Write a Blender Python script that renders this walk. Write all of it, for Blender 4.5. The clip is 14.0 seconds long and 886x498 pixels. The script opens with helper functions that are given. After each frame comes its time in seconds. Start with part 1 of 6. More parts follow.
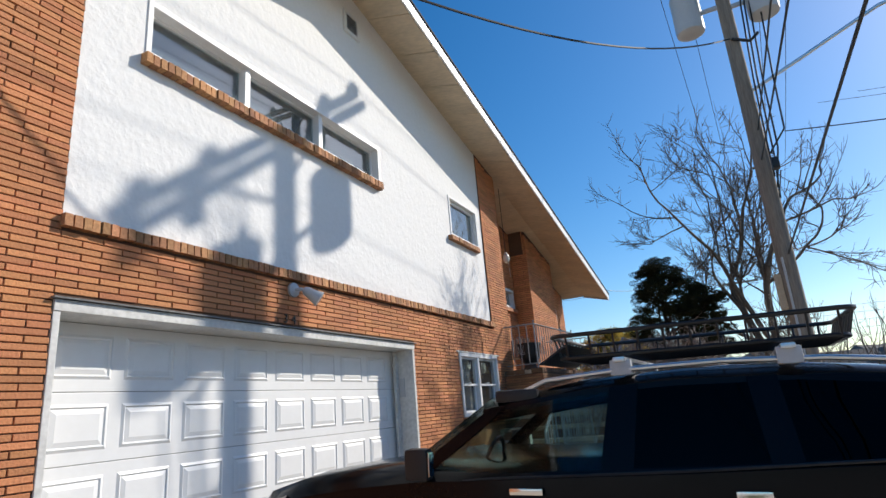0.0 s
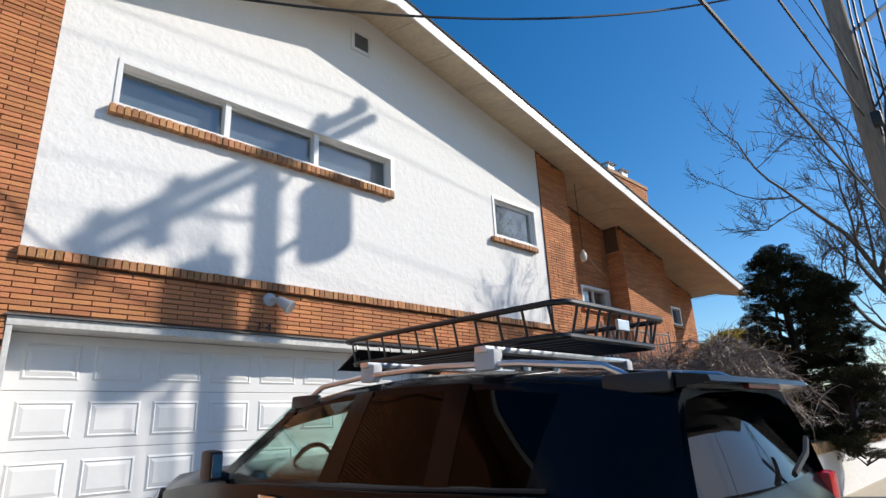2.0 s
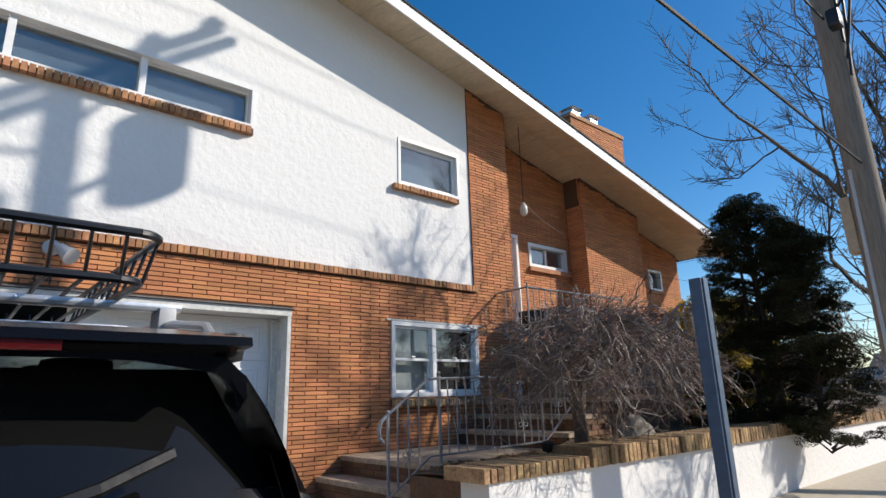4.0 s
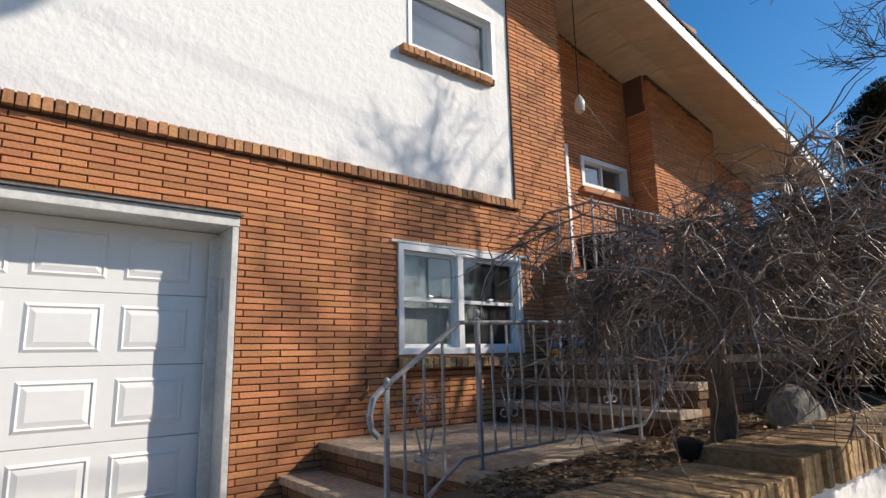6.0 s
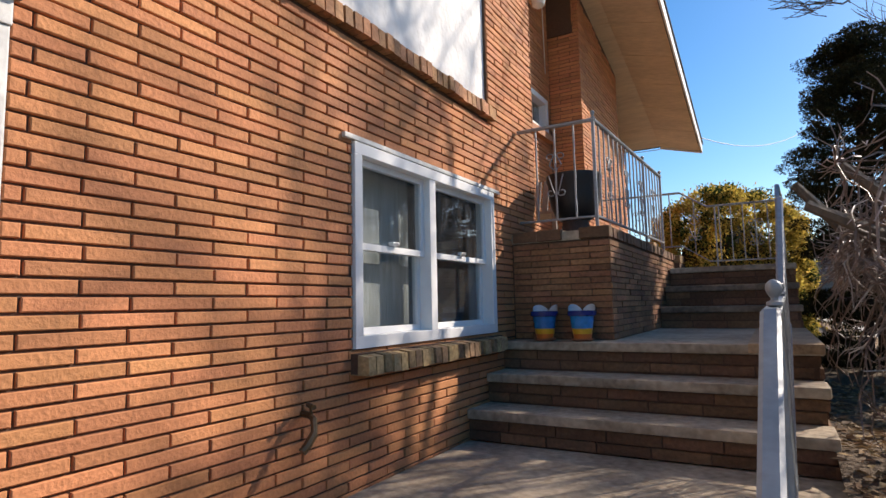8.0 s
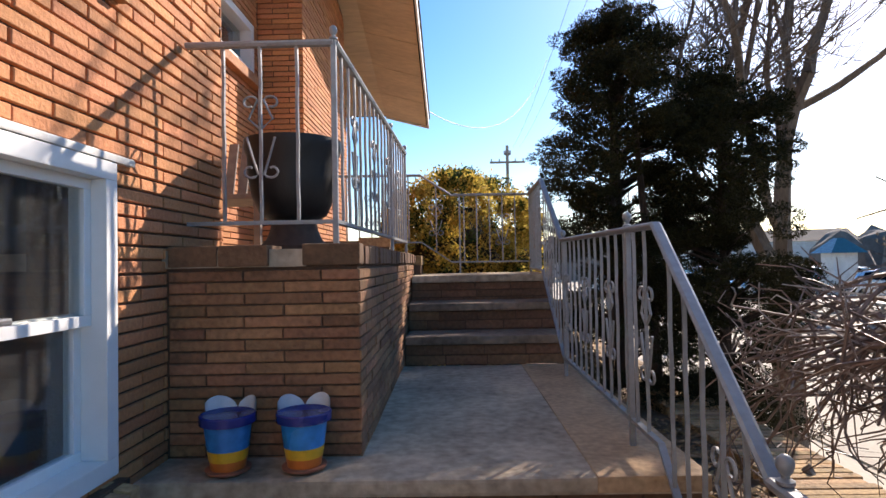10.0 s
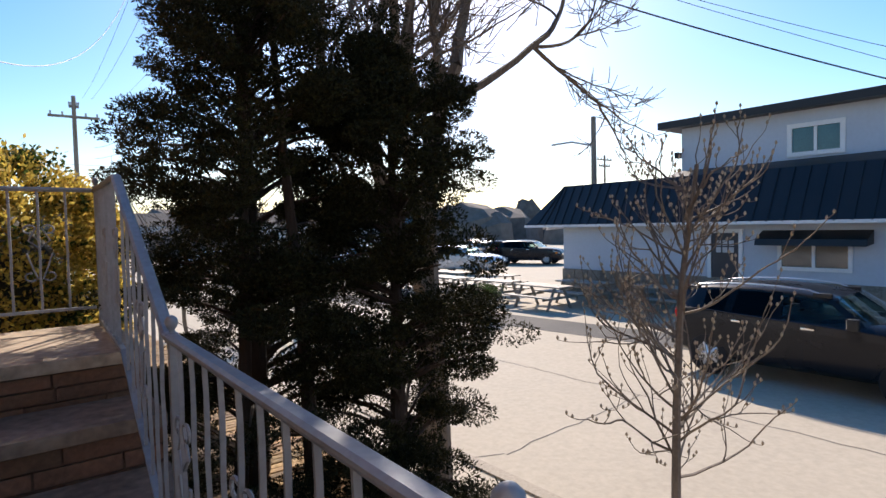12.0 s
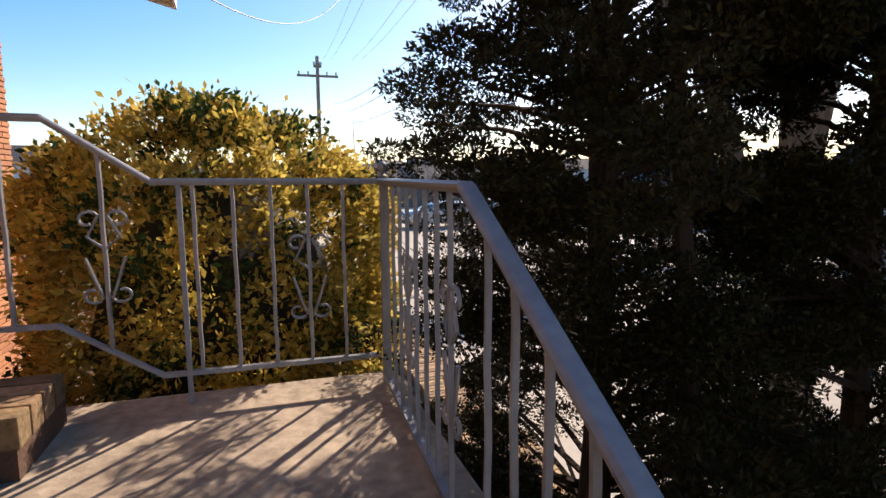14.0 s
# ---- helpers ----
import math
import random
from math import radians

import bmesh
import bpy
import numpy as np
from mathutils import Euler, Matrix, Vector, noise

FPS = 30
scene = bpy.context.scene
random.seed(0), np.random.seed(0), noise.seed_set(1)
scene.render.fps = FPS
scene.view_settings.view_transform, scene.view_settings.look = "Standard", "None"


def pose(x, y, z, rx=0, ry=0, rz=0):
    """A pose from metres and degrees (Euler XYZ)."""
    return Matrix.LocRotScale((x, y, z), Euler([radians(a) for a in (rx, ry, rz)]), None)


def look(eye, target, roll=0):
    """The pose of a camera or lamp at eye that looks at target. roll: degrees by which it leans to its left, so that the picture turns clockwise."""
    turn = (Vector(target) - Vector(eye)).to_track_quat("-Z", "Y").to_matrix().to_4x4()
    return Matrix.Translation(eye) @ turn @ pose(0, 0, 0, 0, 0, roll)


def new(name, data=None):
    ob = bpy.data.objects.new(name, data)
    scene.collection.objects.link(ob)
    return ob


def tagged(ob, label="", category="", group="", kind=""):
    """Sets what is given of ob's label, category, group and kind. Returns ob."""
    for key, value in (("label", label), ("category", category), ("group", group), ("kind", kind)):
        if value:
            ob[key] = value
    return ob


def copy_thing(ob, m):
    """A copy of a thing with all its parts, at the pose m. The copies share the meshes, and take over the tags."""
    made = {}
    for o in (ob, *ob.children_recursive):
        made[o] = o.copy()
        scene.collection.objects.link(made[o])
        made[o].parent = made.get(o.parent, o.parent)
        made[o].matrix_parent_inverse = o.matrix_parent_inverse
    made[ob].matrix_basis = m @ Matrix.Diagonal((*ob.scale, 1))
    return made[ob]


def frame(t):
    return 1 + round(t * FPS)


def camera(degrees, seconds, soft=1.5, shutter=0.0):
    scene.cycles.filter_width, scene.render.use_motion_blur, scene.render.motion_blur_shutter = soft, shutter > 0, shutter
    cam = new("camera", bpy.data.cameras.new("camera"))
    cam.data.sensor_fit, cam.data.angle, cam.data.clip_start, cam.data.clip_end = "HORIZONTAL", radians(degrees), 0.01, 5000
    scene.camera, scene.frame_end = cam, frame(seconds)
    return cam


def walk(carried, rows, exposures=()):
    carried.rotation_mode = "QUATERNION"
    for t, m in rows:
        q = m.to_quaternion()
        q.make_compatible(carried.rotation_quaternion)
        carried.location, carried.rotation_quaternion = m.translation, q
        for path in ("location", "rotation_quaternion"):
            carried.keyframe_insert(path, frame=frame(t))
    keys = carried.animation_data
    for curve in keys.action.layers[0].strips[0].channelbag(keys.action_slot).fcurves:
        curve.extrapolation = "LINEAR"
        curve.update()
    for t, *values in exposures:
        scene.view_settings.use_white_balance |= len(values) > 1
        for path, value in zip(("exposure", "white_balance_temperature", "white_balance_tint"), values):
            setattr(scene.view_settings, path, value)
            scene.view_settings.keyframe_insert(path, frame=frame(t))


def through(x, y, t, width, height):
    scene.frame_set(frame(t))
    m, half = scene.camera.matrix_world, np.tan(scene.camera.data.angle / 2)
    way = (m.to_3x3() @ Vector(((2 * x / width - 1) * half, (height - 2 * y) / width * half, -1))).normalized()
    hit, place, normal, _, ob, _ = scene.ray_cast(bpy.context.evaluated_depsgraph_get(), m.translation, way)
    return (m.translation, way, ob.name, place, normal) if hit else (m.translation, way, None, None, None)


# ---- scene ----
# The walk
cam = camera(75.9, 14.0)
METRES, EYE, TILT, LEAN, TURN = 16.0, 1.22, 0.0, 0.0, 26.0
ROWS = [
    (0.0, 0.0, 0.0, 0.0, 1.32, 15.94, 4.63),
    (0.5, 0.0374, 0.0022, -0.003, 8.24, 16.86, 3.95),
    (1.0, 0.0765, 0.0079, -0.0053, 14.88, 17.67, 3.19),
    (1.5, 0.1108, 0.0186, -0.0081, 18.49, 17.71, 2.88),
    (2.0, 0.1472, 0.0341, -0.0088, 20.15, 17.6, 2.66),
    (2.5, 0.1816, 0.0543, -0.0081, 21.58, 17.34, 2.3),
    (3.0, 0.2091, 0.0826, -0.0068, 22.53, 16.72, 2.01),
    (4.25, 0.2498, 0.1772, -0.011, 24.3, 14.2, 1.55),
    (5.5, 0.1968, 0.2771, -0.013, 25.7, 11.65, 1.19),
    (6.0, 0.1668, 0.3045, -0.0094, 25.27, 10.79, 1.23),
    (6.5, 0.1341, 0.3271, -0.0026, 22.85, 9.85, 1.2),
    (7.0, 0.1053, 0.3524, -0.001, 16.99, 7.98, 1.41),
    (8.25, 0.0377, 0.4336, 0.008, 0.5, 5.2, 1.15),
    (9.5, 0.0543, 0.5121, 0.0268, -17.04, 2.52, 0.98),
    (10.0, 0.0635, 0.5406, 0.0344, -25.03, 1.37, 1.09),
    (10.5, 0.0797, 0.5674, 0.0417, -35.79, 0.27, 1.42),
    (11.0, 0.1011, 0.5945, 0.0435, -47.93, -1.05, 1.45),
    (11.5, 0.1186, 0.6225, 0.0519, -59.49, -2.17, 1.29),
    (12.0, 0.1341, 0.6381, 0.0613, -64.09, -2.39, 1.31),
    (12.5, 0.1466, 0.6537, 0.069, -63.53, -2.78, 1.33),
    (13.0, 0.1608, 0.6773, 0.0779, -60.21, -3.59, 1.08),
    (13.5, 0.1732, 0.7036, 0.0787, -52.89, -5.12, 0.72),
    (14.0, 0.1819, 0.7338, 0.0773, -43.75, -7.04, 0.47),
]
EXPOSURES = [(0.0, 0.25, 6500, 10), (3.0, 0.3, 6500, 10), (5.5, 0.3, 6800, 11), (7.0, 0.35, 7000, 12), (9.5, 1.05, 7100, 17), (10.5, 1.02, 7050, 17), (11.5, 0.82, 7000, 17), (12.5, 0.68, 7000, 17), (13.5, 0.62, 7200, 19), (14.0, 0.76, 7400, 20)]
walk(cam, [(t, pose(0, 0, EYE, TILT, LEAN, TURN) @ pose(METRES * x, METRES * y, METRES * z, 90 + pitch, roll, yaw)) for t, x, y, z, yaw, pitch, roll in ROWS], EXPOSURES)

# Daylight: low spring sun from the street side
SUN_AZ, SUN_EL = radians(38.75), radians(32.4)
world = bpy.data.worlds.new("sky")
scene.world = world
world.use_nodes = True
sky = world.node_tree.nodes.new("ShaderNodeTexSky")
sky.sky_type, sky.sun_disc = "NISHITA", False
sky.sun_elevation, sky.sun_rotation = SUN_EL, SUN_AZ
sky.altitude, sky.air_density, sky.dust_density, sky.ozone_density = 0, 1.0, 0.5, 3.0
deep = world.node_tree.nodes.new("ShaderNodeHueSaturation")
deep.inputs["Saturation"].default_value = 1.38
world.node_tree.links.new(sky.outputs[0], deep.inputs["Color"])
world.node_tree.links.new(deep.outputs[0], world.node_tree.nodes["Background"].inputs[0])
world.node_tree.nodes["Background"].inputs[1].default_value = 0.12
sun_dir = Vector((math.sin(SUN_AZ) * math.cos(SUN_EL), math.cos(SUN_AZ) * math.cos(SUN_EL), math.sin(SUN_EL)))
sun = new("sun", bpy.data.lights.new("sun", "SUN"))
sun.data.energy, sun.data.angle, sun.data.color = 4.2, radians(0.6), (1.0, 0.93, 0.83)
sun.matrix_world = look(sun_dir * 60, (0, 0, 0))


# ---- materials ----
def mat(name, base, rough=0.7, metal=0.0, vary=0.12, grain=30.0, blotch=1.2, bump=0.15, bump_scale=None, spec=0.5, rnd=0.0, tint=None, coat=0.0, stretch=None):
    """Base colour broken up by fine grain and broad blotches, with relief; rnd varies it from piece to piece."""
    m = bpy.data.materials.new(name)
    m.use_nodes = True
    nt = m.node_tree
    n, l = nt.nodes, nt.links
    b = n["Principled BSDF"]
    b.inputs["Metallic"].default_value = metal
    b.inputs["Specular IOR Level"].default_value = spec
    b.inputs["Coat Weight"].default_value = coat
    b.inputs["Coat Roughness"].default_value = 0.04
    geo = n.new("ShaderNodeNewGeometry")
    mapn = n.new("ShaderNodeMapping")
    mapn.inputs["Scale"].default_value = stretch or (1, 1, 1)
    l.new(geo.outputs["Position"], mapn.inputs["Vector"])
    n1, n2 = n.new("ShaderNodeTexNoise"), n.new("ShaderNodeTexNoise")
    n1.inputs["Scale"].default_value, n1.inputs["Detail"].default_value = grain, 5
    n2.inputs["Scale"].default_value, n2.inputs["Detail"].default_value = blotch, 4
    for k in (n1, n2):
        l.new(mapn.outputs[0], k.inputs["Vector"])
    add = n.new("ShaderNodeMath")
    add.operation = "ADD"
    l.new(n1.outputs[0], add.inputs[0])
    l.new(n2.outputs[0], add.inputs[1])
    ramp = n.new("ShaderNodeValToRGB")
    lo = [max(0, c * (1 - vary * 1.6)) for c in base]
    hi = [min(1, c * (1 + vary)) for c in (tint or base)]
    ramp.color_ramp.elements[0].position, ramp.color_ramp.elements[0].color = 0.25, (*lo, 1)
    ramp.color_ramp.elements[1].position, ramp.color_ramp.elements[1].color = 0.75, (*hi, 1)
    half = n.new("ShaderNodeMath")
    half.operation = "MULTIPLY"
    half.inputs[1].default_value = 0.5
    l.new(add.outputs[0], half.inputs[0])
    l.new(half.outputs[0], ramp.inputs[0])
    col = ramp.outputs[0]
    if rnd:
        info = n.new("ShaderNodeObjectInfo")
        s = n.new("ShaderNodeMath")
        s.operation = "ADD"
        l.new(info.outputs["Random"], s.inputs[0])
        l.new(geo.outputs["Random Per Island"], s.inputs[1])
        fr = n.new("ShaderNodeMath")
        fr.operation = "FRACT"
        l.new(s.outputs[0], fr.inputs[0])
        mr = n.new("ShaderNodeMapRange")
        mr.inputs["To Min"].default_value, mr.inputs["To Max"].default_value = 1 - rnd, 1 + rnd
        l.new(fr.outputs[0], mr.inputs["Value"])
        hs = n.new("ShaderNodeHueSaturation")
        l.new(mr.outputs[0], hs.inputs["Value"])
        mh = n.new("ShaderNodeMapRange")
        mh.inputs["To Min"].default_value, mh.inputs["To Max"].default_value = 0.5 - 0.03 * rnd, 0.5 + 0.03 * rnd
        wn = n.new("ShaderNodeTexWhiteNoise")
        wn.noise_dimensions = "1D"
        l.new(fr.outputs[0], wn.inputs["W"])
        l.new(wn.outputs["Value"], mh.inputs["Value"])
        l.new(mh.outputs[0], hs.inputs["Hue"])
        l.new(col, hs.inputs["Color"])
        col = hs.outputs[0]
    l.new(col, b.inputs["Base Color"])
    rr = n.new("ShaderNodeMapRange")
    rr.inputs["To Min"].default_value, rr.inputs["To Max"].default_value = max(0.02, rough - 0.12 * min(1, rough * 2)), min(1, rough + 0.1)
    l.new(n2.outputs[0], rr.inputs["Value"])
    l.new(rr.outputs[0], b.inputs["Roughness"])
    if bump:
        bp = n.new("ShaderNodeBump")
        bp.inputs["Strength"].default_value, bp.inputs["Distance"].default_value = bump, 0.02
        src = n1
        if bump_scale:
            src = n.new("ShaderNodeTexNoise")
            src.inputs["Scale"].default_value, src.inputs["Detail"].default_value = bump_scale, 6
            l.new(mapn.outputs[0], src.inputs["Vector"])
        l.new(src.outputs[0], bp.inputs["Height"])
        l.new(bp.outputs[0], b.inputs["Normal"])
    return m


def glass(name, tint=(0.9, 0.95, 0.95), rough=0.0, ior=1.75, dust=0.0):
    m = bpy.data.materials.new(name)
    m.use_nodes = True
    n, l = m.node_tree.nodes, m.node_tree.links
    n.remove(n["Principled BSDF"])
    tr, gl, fr, mix = n.new("ShaderNodeBsdfTransparent"), n.new("ShaderNodeBsdfGlossy"), n.new("ShaderNodeLayerWeight"), n.new("ShaderNodeMixShader")
    power, gloss = n.new("ShaderNodeMath"), n.new("ShaderNodeMapRange")
    tr.inputs[0].default_value = (*tint, 1)
    gl.inputs["Roughness"].default_value = 0.01 + rough
    fr.inputs["Blend"].default_value = 0.5
    power.operation = "POWER"
    power.inputs[1].default_value = 4.5
    gloss.inputs["To Min"].default_value = ((ior - 1) / (ior + 1)) ** 2
    l.new(fr.outputs["Facing"], power.inputs[0])
    l.new(power.outputs[0], gloss.inputs[0])
    l.new(gloss.outputs[0], mix.inputs[0])
    l.new(tr.outputs[0], mix.inputs[1])
    l.new(gl.outputs[0], mix.inputs[2])
    film, top = n.new("ShaderNodeBsdfDiffuse"), n.new("ShaderNodeMixShader")
    smear, span = n.new("ShaderNodeTexNoise"), n.new("ShaderNodeMapRange")
    smear.inputs["Scale"].default_value = 3.5
    span.inputs["To Min"].default_value, span.inputs["To Max"].default_value = 0.5 * dust, 1.5 * dust
    film.inputs[0].default_value = (0.55, 0.56, 0.56, 1)
    l.new(smear.outputs[0], span.inputs[0])
    l.new(span.outputs[0], top.inputs[0])
    l.new(mix.outputs[0], top.inputs[1])
    l.new(film.outputs[0], top.inputs[2])
    l.new(top.outputs[0], n["Material Output"].inputs[0])
    return m


BRICK = mat("orange_brick", (0.52, 0.2, 0.082), 0.85, vary=0.2, grain=60, blotch=1.5, bump=0.3, rnd=0.18, tint=(0.56, 0.235, 0.1))
COPING = mat("tan_coping_brick", (0.27, 0.15, 0.07), 0.9, vary=0.45, grain=40, blotch=7, bump=0.4, rnd=0.38, tint=(0.40, 0.26, 0.13))
MORTAR = mat("dark_mortar", (0.12, 0.065, 0.04), 0.95, vary=0.3, grain=80, bump=0.3)
STUCCO = mat("white_stucco", (0.80, 0.79, 0.77), 0.9, vary=0.03, grain=20, blotch=0.8, bump=0.55, bump_scale=13)
WHITE = mat("white_paint", (0.78, 0.78, 0.77), 0.45, vary=0.05, grain=15, blotch=2, bump=0.05)
DOORWHITE = mat("white_door_enamel", (0.80, 0.80, 0.79), 0.4, vary=0.03, grain=12, blotch=1, bump=0.04)
WORNWHITE = mat("weathered_white_paint", (0.66, 0.65, 0.62), 0.6, vary=0.2, grain=25, blotch=3, bump=0.2)
SOFFIT = mat("cream_soffit_boards", (0.62, 0.51, 0.36), 0.6, vary=0.2, grain=8, blotch=1.3, bump=0.1, stretch=(0.5, 3, 3))
ROOFING = mat("dark_shingles", (0.05, 0.05, 0.055), 0.9, vary=0.3, grain=50, bump=0.4)
CONCRETE = mat("tan_concrete", (0.42, 0.36, 0.28), 0.9, vary=0.22, grain=25, blotch=1.1, bump=0.2)
SLAB = mat("worn_step_concrete", (0.36, 0.26, 0.17), 0.9, vary=0.4, grain=22, blotch=2.2, bump=0.3, tint=(0.46, 0.37, 0.27))
# step concrete darkened in its colour for the shade on the upper treads
SHADETREAD = mat("shade_darkened_step_concrete", (0.16, 0.115, 0.08), 0.9, vary=0.4, grain=22, blotch=3, bump=0.3, tint=(0.24, 0.18, 0.13))
# weathered brown brick, darkened further for the shade on the terrace wall
PLANTBRICK = mat("weathered_shade_terrace_brick", (0.27, 0.125, 0.06), 0.9, vary=0.35, grain=40, blotch=3, bump=0.35, rnd=0.28, tint=(0.36, 0.17, 0.08))
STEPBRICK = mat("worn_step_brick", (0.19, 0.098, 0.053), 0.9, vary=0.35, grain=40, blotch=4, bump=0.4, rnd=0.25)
ASPHALT = mat("asphalt", (0.06, 0.06, 0.062), 0.9, vary=0.25, grain=70, bump=0.3)
LOT = mat("pale_street_concrete", (0.46, 0.40, 0.31), 0.9, vary=0.14, grain=12, blotch=0.35, bump=0.15)
SOIL = mat("leaf_litter_soil", (0.14, 0.095, 0.06), 1.0, vary=0.5, grain=45, blotch=6, bump=0.9)
IRON = mat("grey_painted_iron", (0.28, 0.30, 0.32), 0.45, metal=0.2, vary=0.2, grain=40, blotch=6, bump=0.04)
BLACKPAINT = mat("black_car_paint", (0.004, 0.0045, 0.006), 0.14, vary=0.1, bump=0.0, coat=0.04, spec=0.14)
GLOSSBLACK = mat("gloss_black_trim", (0.003, 0.003, 0.004), 0.1, vary=0.1, bump=0.0, spec=0.2)
BLACKPLASTIC = mat("black_plastic", (0.012, 0.012, 0.013), 0.5, vary=0.2, bump=0.1)
BLACKSTEEL = mat("black_powder_coat", (0.012, 0.012, 0.013), 0.35, vary=0.2, bump=0.05)
CHROME = mat("chrome", (0.8, 0.8, 0.8), 0.1, metal=1.0, vary=0.03, bump=0.0)
ALU = mat("brushed_aluminium", (0.7, 0.71, 0.73), 0.3, metal=0.9, vary=0.08, bump=0.05)
RUBBER = mat("tyre_rubber", (0.015, 0.015, 0.016), 0.85, vary=0.2, bump=0.1)
BARK = mat("grey_brown_bark", (0.15, 0.115, 0.085), 0.95, vary=0.4, grain=35, blotch=6, bump=0.7, stretch=(1, 1, 0.3))
DARKBARK = mat("dark_red_brown_bark", (0.055, 0.036, 0.026), 0.95, vary=0.4, grain=35, blotch=6, bump=0.7, stretch=(1, 1, 0.3))
TWIG = mat("purple_brown_twigs", (0.095, 0.058, 0.042), 0.5, vary=0.4, grain=30, blotch=3, bump=0.2, tint=(0.2, 0.14, 0.11))
PALETWIG = mat("grey_twigs", (0.17, 0.14, 0.115), 0.85, vary=0.35, grain=30, blotch=3, bump=0.2)
POLEWOOD = mat("weathered_pole_wood", (0.28, 0.23, 0.18), 0.9, vary=0.35, grain=18, blotch=2, bump=0.5, stretch=(4, 4, 0.3))
GREY = mat("grey_enamel", (0.5, 0.51, 0.52), 0.45, vary=0.08, bump=0.05)
WIRE = mat("black_cable", (0.012, 0.012, 0.012), 0.6, vary=0.1, bump=0.0)
CLEAR = glass("window_glass", (0.86, 0.9, 0.9), dust=0.03)
UPGLASS = glass("upper_window_glass", (0.75, 0.82, 0.82), ior=2.3, dust=0.05)
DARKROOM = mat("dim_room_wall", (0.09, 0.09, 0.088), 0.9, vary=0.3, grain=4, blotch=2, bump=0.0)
# blue grey of the sky mirrored in the upper panes, as a colour
SKYTINT = mat("sky_reflection_blue_grey", (0.14, 0.17, 0.21), 0.9, vary=0.2, grain=6, blotch=3, bump=0.1)
CURTAIN = mat("pale_curtain", (0.42, 0.43, 0.43), 0.9, vary=0.2, grain=6, blotch=3, bump=0.2, stretch=(1, 8, 0.5))
PRIVACY = glass("privacy_glass", (0.03, 0.035, 0.04), ior=1.25)
REARGLASS = glass("rear_screen_glass", (0.03, 0.035, 0.04), ior=1.5, dust=0.01)
GREENGLASS = glass("green_tint_glass", (0.82, 0.92, 0.89), ior=1.35)


# ---- building blocks ----
class Shape:
    """Vertices and faces gathered for one mesh."""

    def __init__(self):
        self.v, self.f, self.smooth = [], [], False

    def quad(self, a, b, c, d):
        k = len(self.v)
        self.v += [tuple(a), tuple(b), tuple(c), tuple(d)]
        self.f.append((k, k + 1, k + 2, k + 3))

    def hexa(self, p):
        """A block from eight corners: four below, four above, anticlockwise."""
        k = len(self.v)
        self.v += [tuple(q) for q in p]
        self.f += [tuple(k + i for i in f) for f in ((3, 2, 1, 0), (4, 5, 6, 7), (0, 1, 5, 4), (1, 2, 6, 5), (2, 3, 7, 6), (3, 0, 4, 7))]
        return self

    def box(self, x0, x1, y0, y1, z0, z1, m=None):
        p = [(x0, y0, z0), (x1, y0, z0), (x1, y1, z0), (x0, y1, z0), (x0, y0, z1), (x1, y0, z1), (x1, y1, z1), (x0, y1, z1)]
        return self.hexa([m @ Vector(q) for q in p] if m else p)

    def soft(self, x0, x1, y0, y1, z0, z1, r=0.01, m=None):
        """A block with chamfered edges."""
        bm = bmesh.new()
        bmesh.ops.create_cube(bm, size=1)
        for v in bm.verts:
            v.co = Vector(((x0 + x1) / 2 + v.co.x * (x1 - x0), (y0 + y1) / 2 + v.co.y * (y1 - y0), (z0 + z1) / 2 + v.co.z * (z1 - z0)))
        bmesh.ops.bevel(bm, geom=bm.edges[:], offset=r, segments=2, affect="EDGES", profile=0.7)
        k = len(self.v)
        bm.verts.index_update()
        self.v += [tuple(m @ v.co if m else v.co) for v in bm.verts]
        self.f += [tuple(k + v.index for v in f.verts) for f in bm.faces]
        bm.free()
        return self

    def tube(self, pts, r, sides=6, r2=None, cap=True):
        """A round bar along points, tapering from r to r2."""
        pts = [Vector(p) for p in pts]
        r2 = r if r2 is None else r2
        k, n = len(self.v), len(pts)
        up = Vector((0.31, 0.22, 0.92))
        for i, p in enumerate(pts):
            d = pts[min(i + 1, n - 1)] - pts[max(i - 1, 0)]
            d = d.normalized() if d.length > 1e-9 else Vector((0, 0, 1))
            a = d.cross(up)
            a = a.normalized() if a.length > 1e-4 else d.orthogonal().normalized()
            b = d.cross(a)
            rr = r + (r2 - r) * i / max(1, n - 1)
            for s in range(sides):
                w = 2 * math.pi * s / sides
                self.v.append(tuple(p + a * (rr * math.cos(w)) + b * (rr * math.sin(w))))
        for i in range(n - 1):
            for s in range(sides):
                t = (s + 1) % sides
                self.f.append((k + i * sides + s, k + i * sides + t, k + (i + 1) * sides + t, k + (i + 1) * sides + s))
        if cap:
            self.f += [tuple(k + s for s in reversed(range(sides))), tuple(k + (n - 1) * sides + s for s in range(sides))]
        return self

    def lathe(self, c, prof, sides=20, m=None):
        """A turned form: profile of (radius, height) about the upright axis at c."""
        k = len(self.v)
        for r, z in prof:
            for s in range(sides):
                w = 2 * math.pi * s / sides
                q = Vector((r * math.cos(w), r * math.sin(w), z))
                q = m @ q if m else q
                self.v.append((c[0] + q.x, c[1] + q.y, c[2] + q.z))
        for i in range(len(prof) - 1):
            for s in range(sides):
                t = (s + 1) % sides
                self.f.append((k + i * sides + s, k + i * sides + t, k + (i + 1) * sides + t, k + (i + 1) * sides + s))
        self.f += [tuple(k + s for s in reversed(range(sides))), tuple(k + (len(prof) - 1) * sides + s for s in range(sides))]
        return self

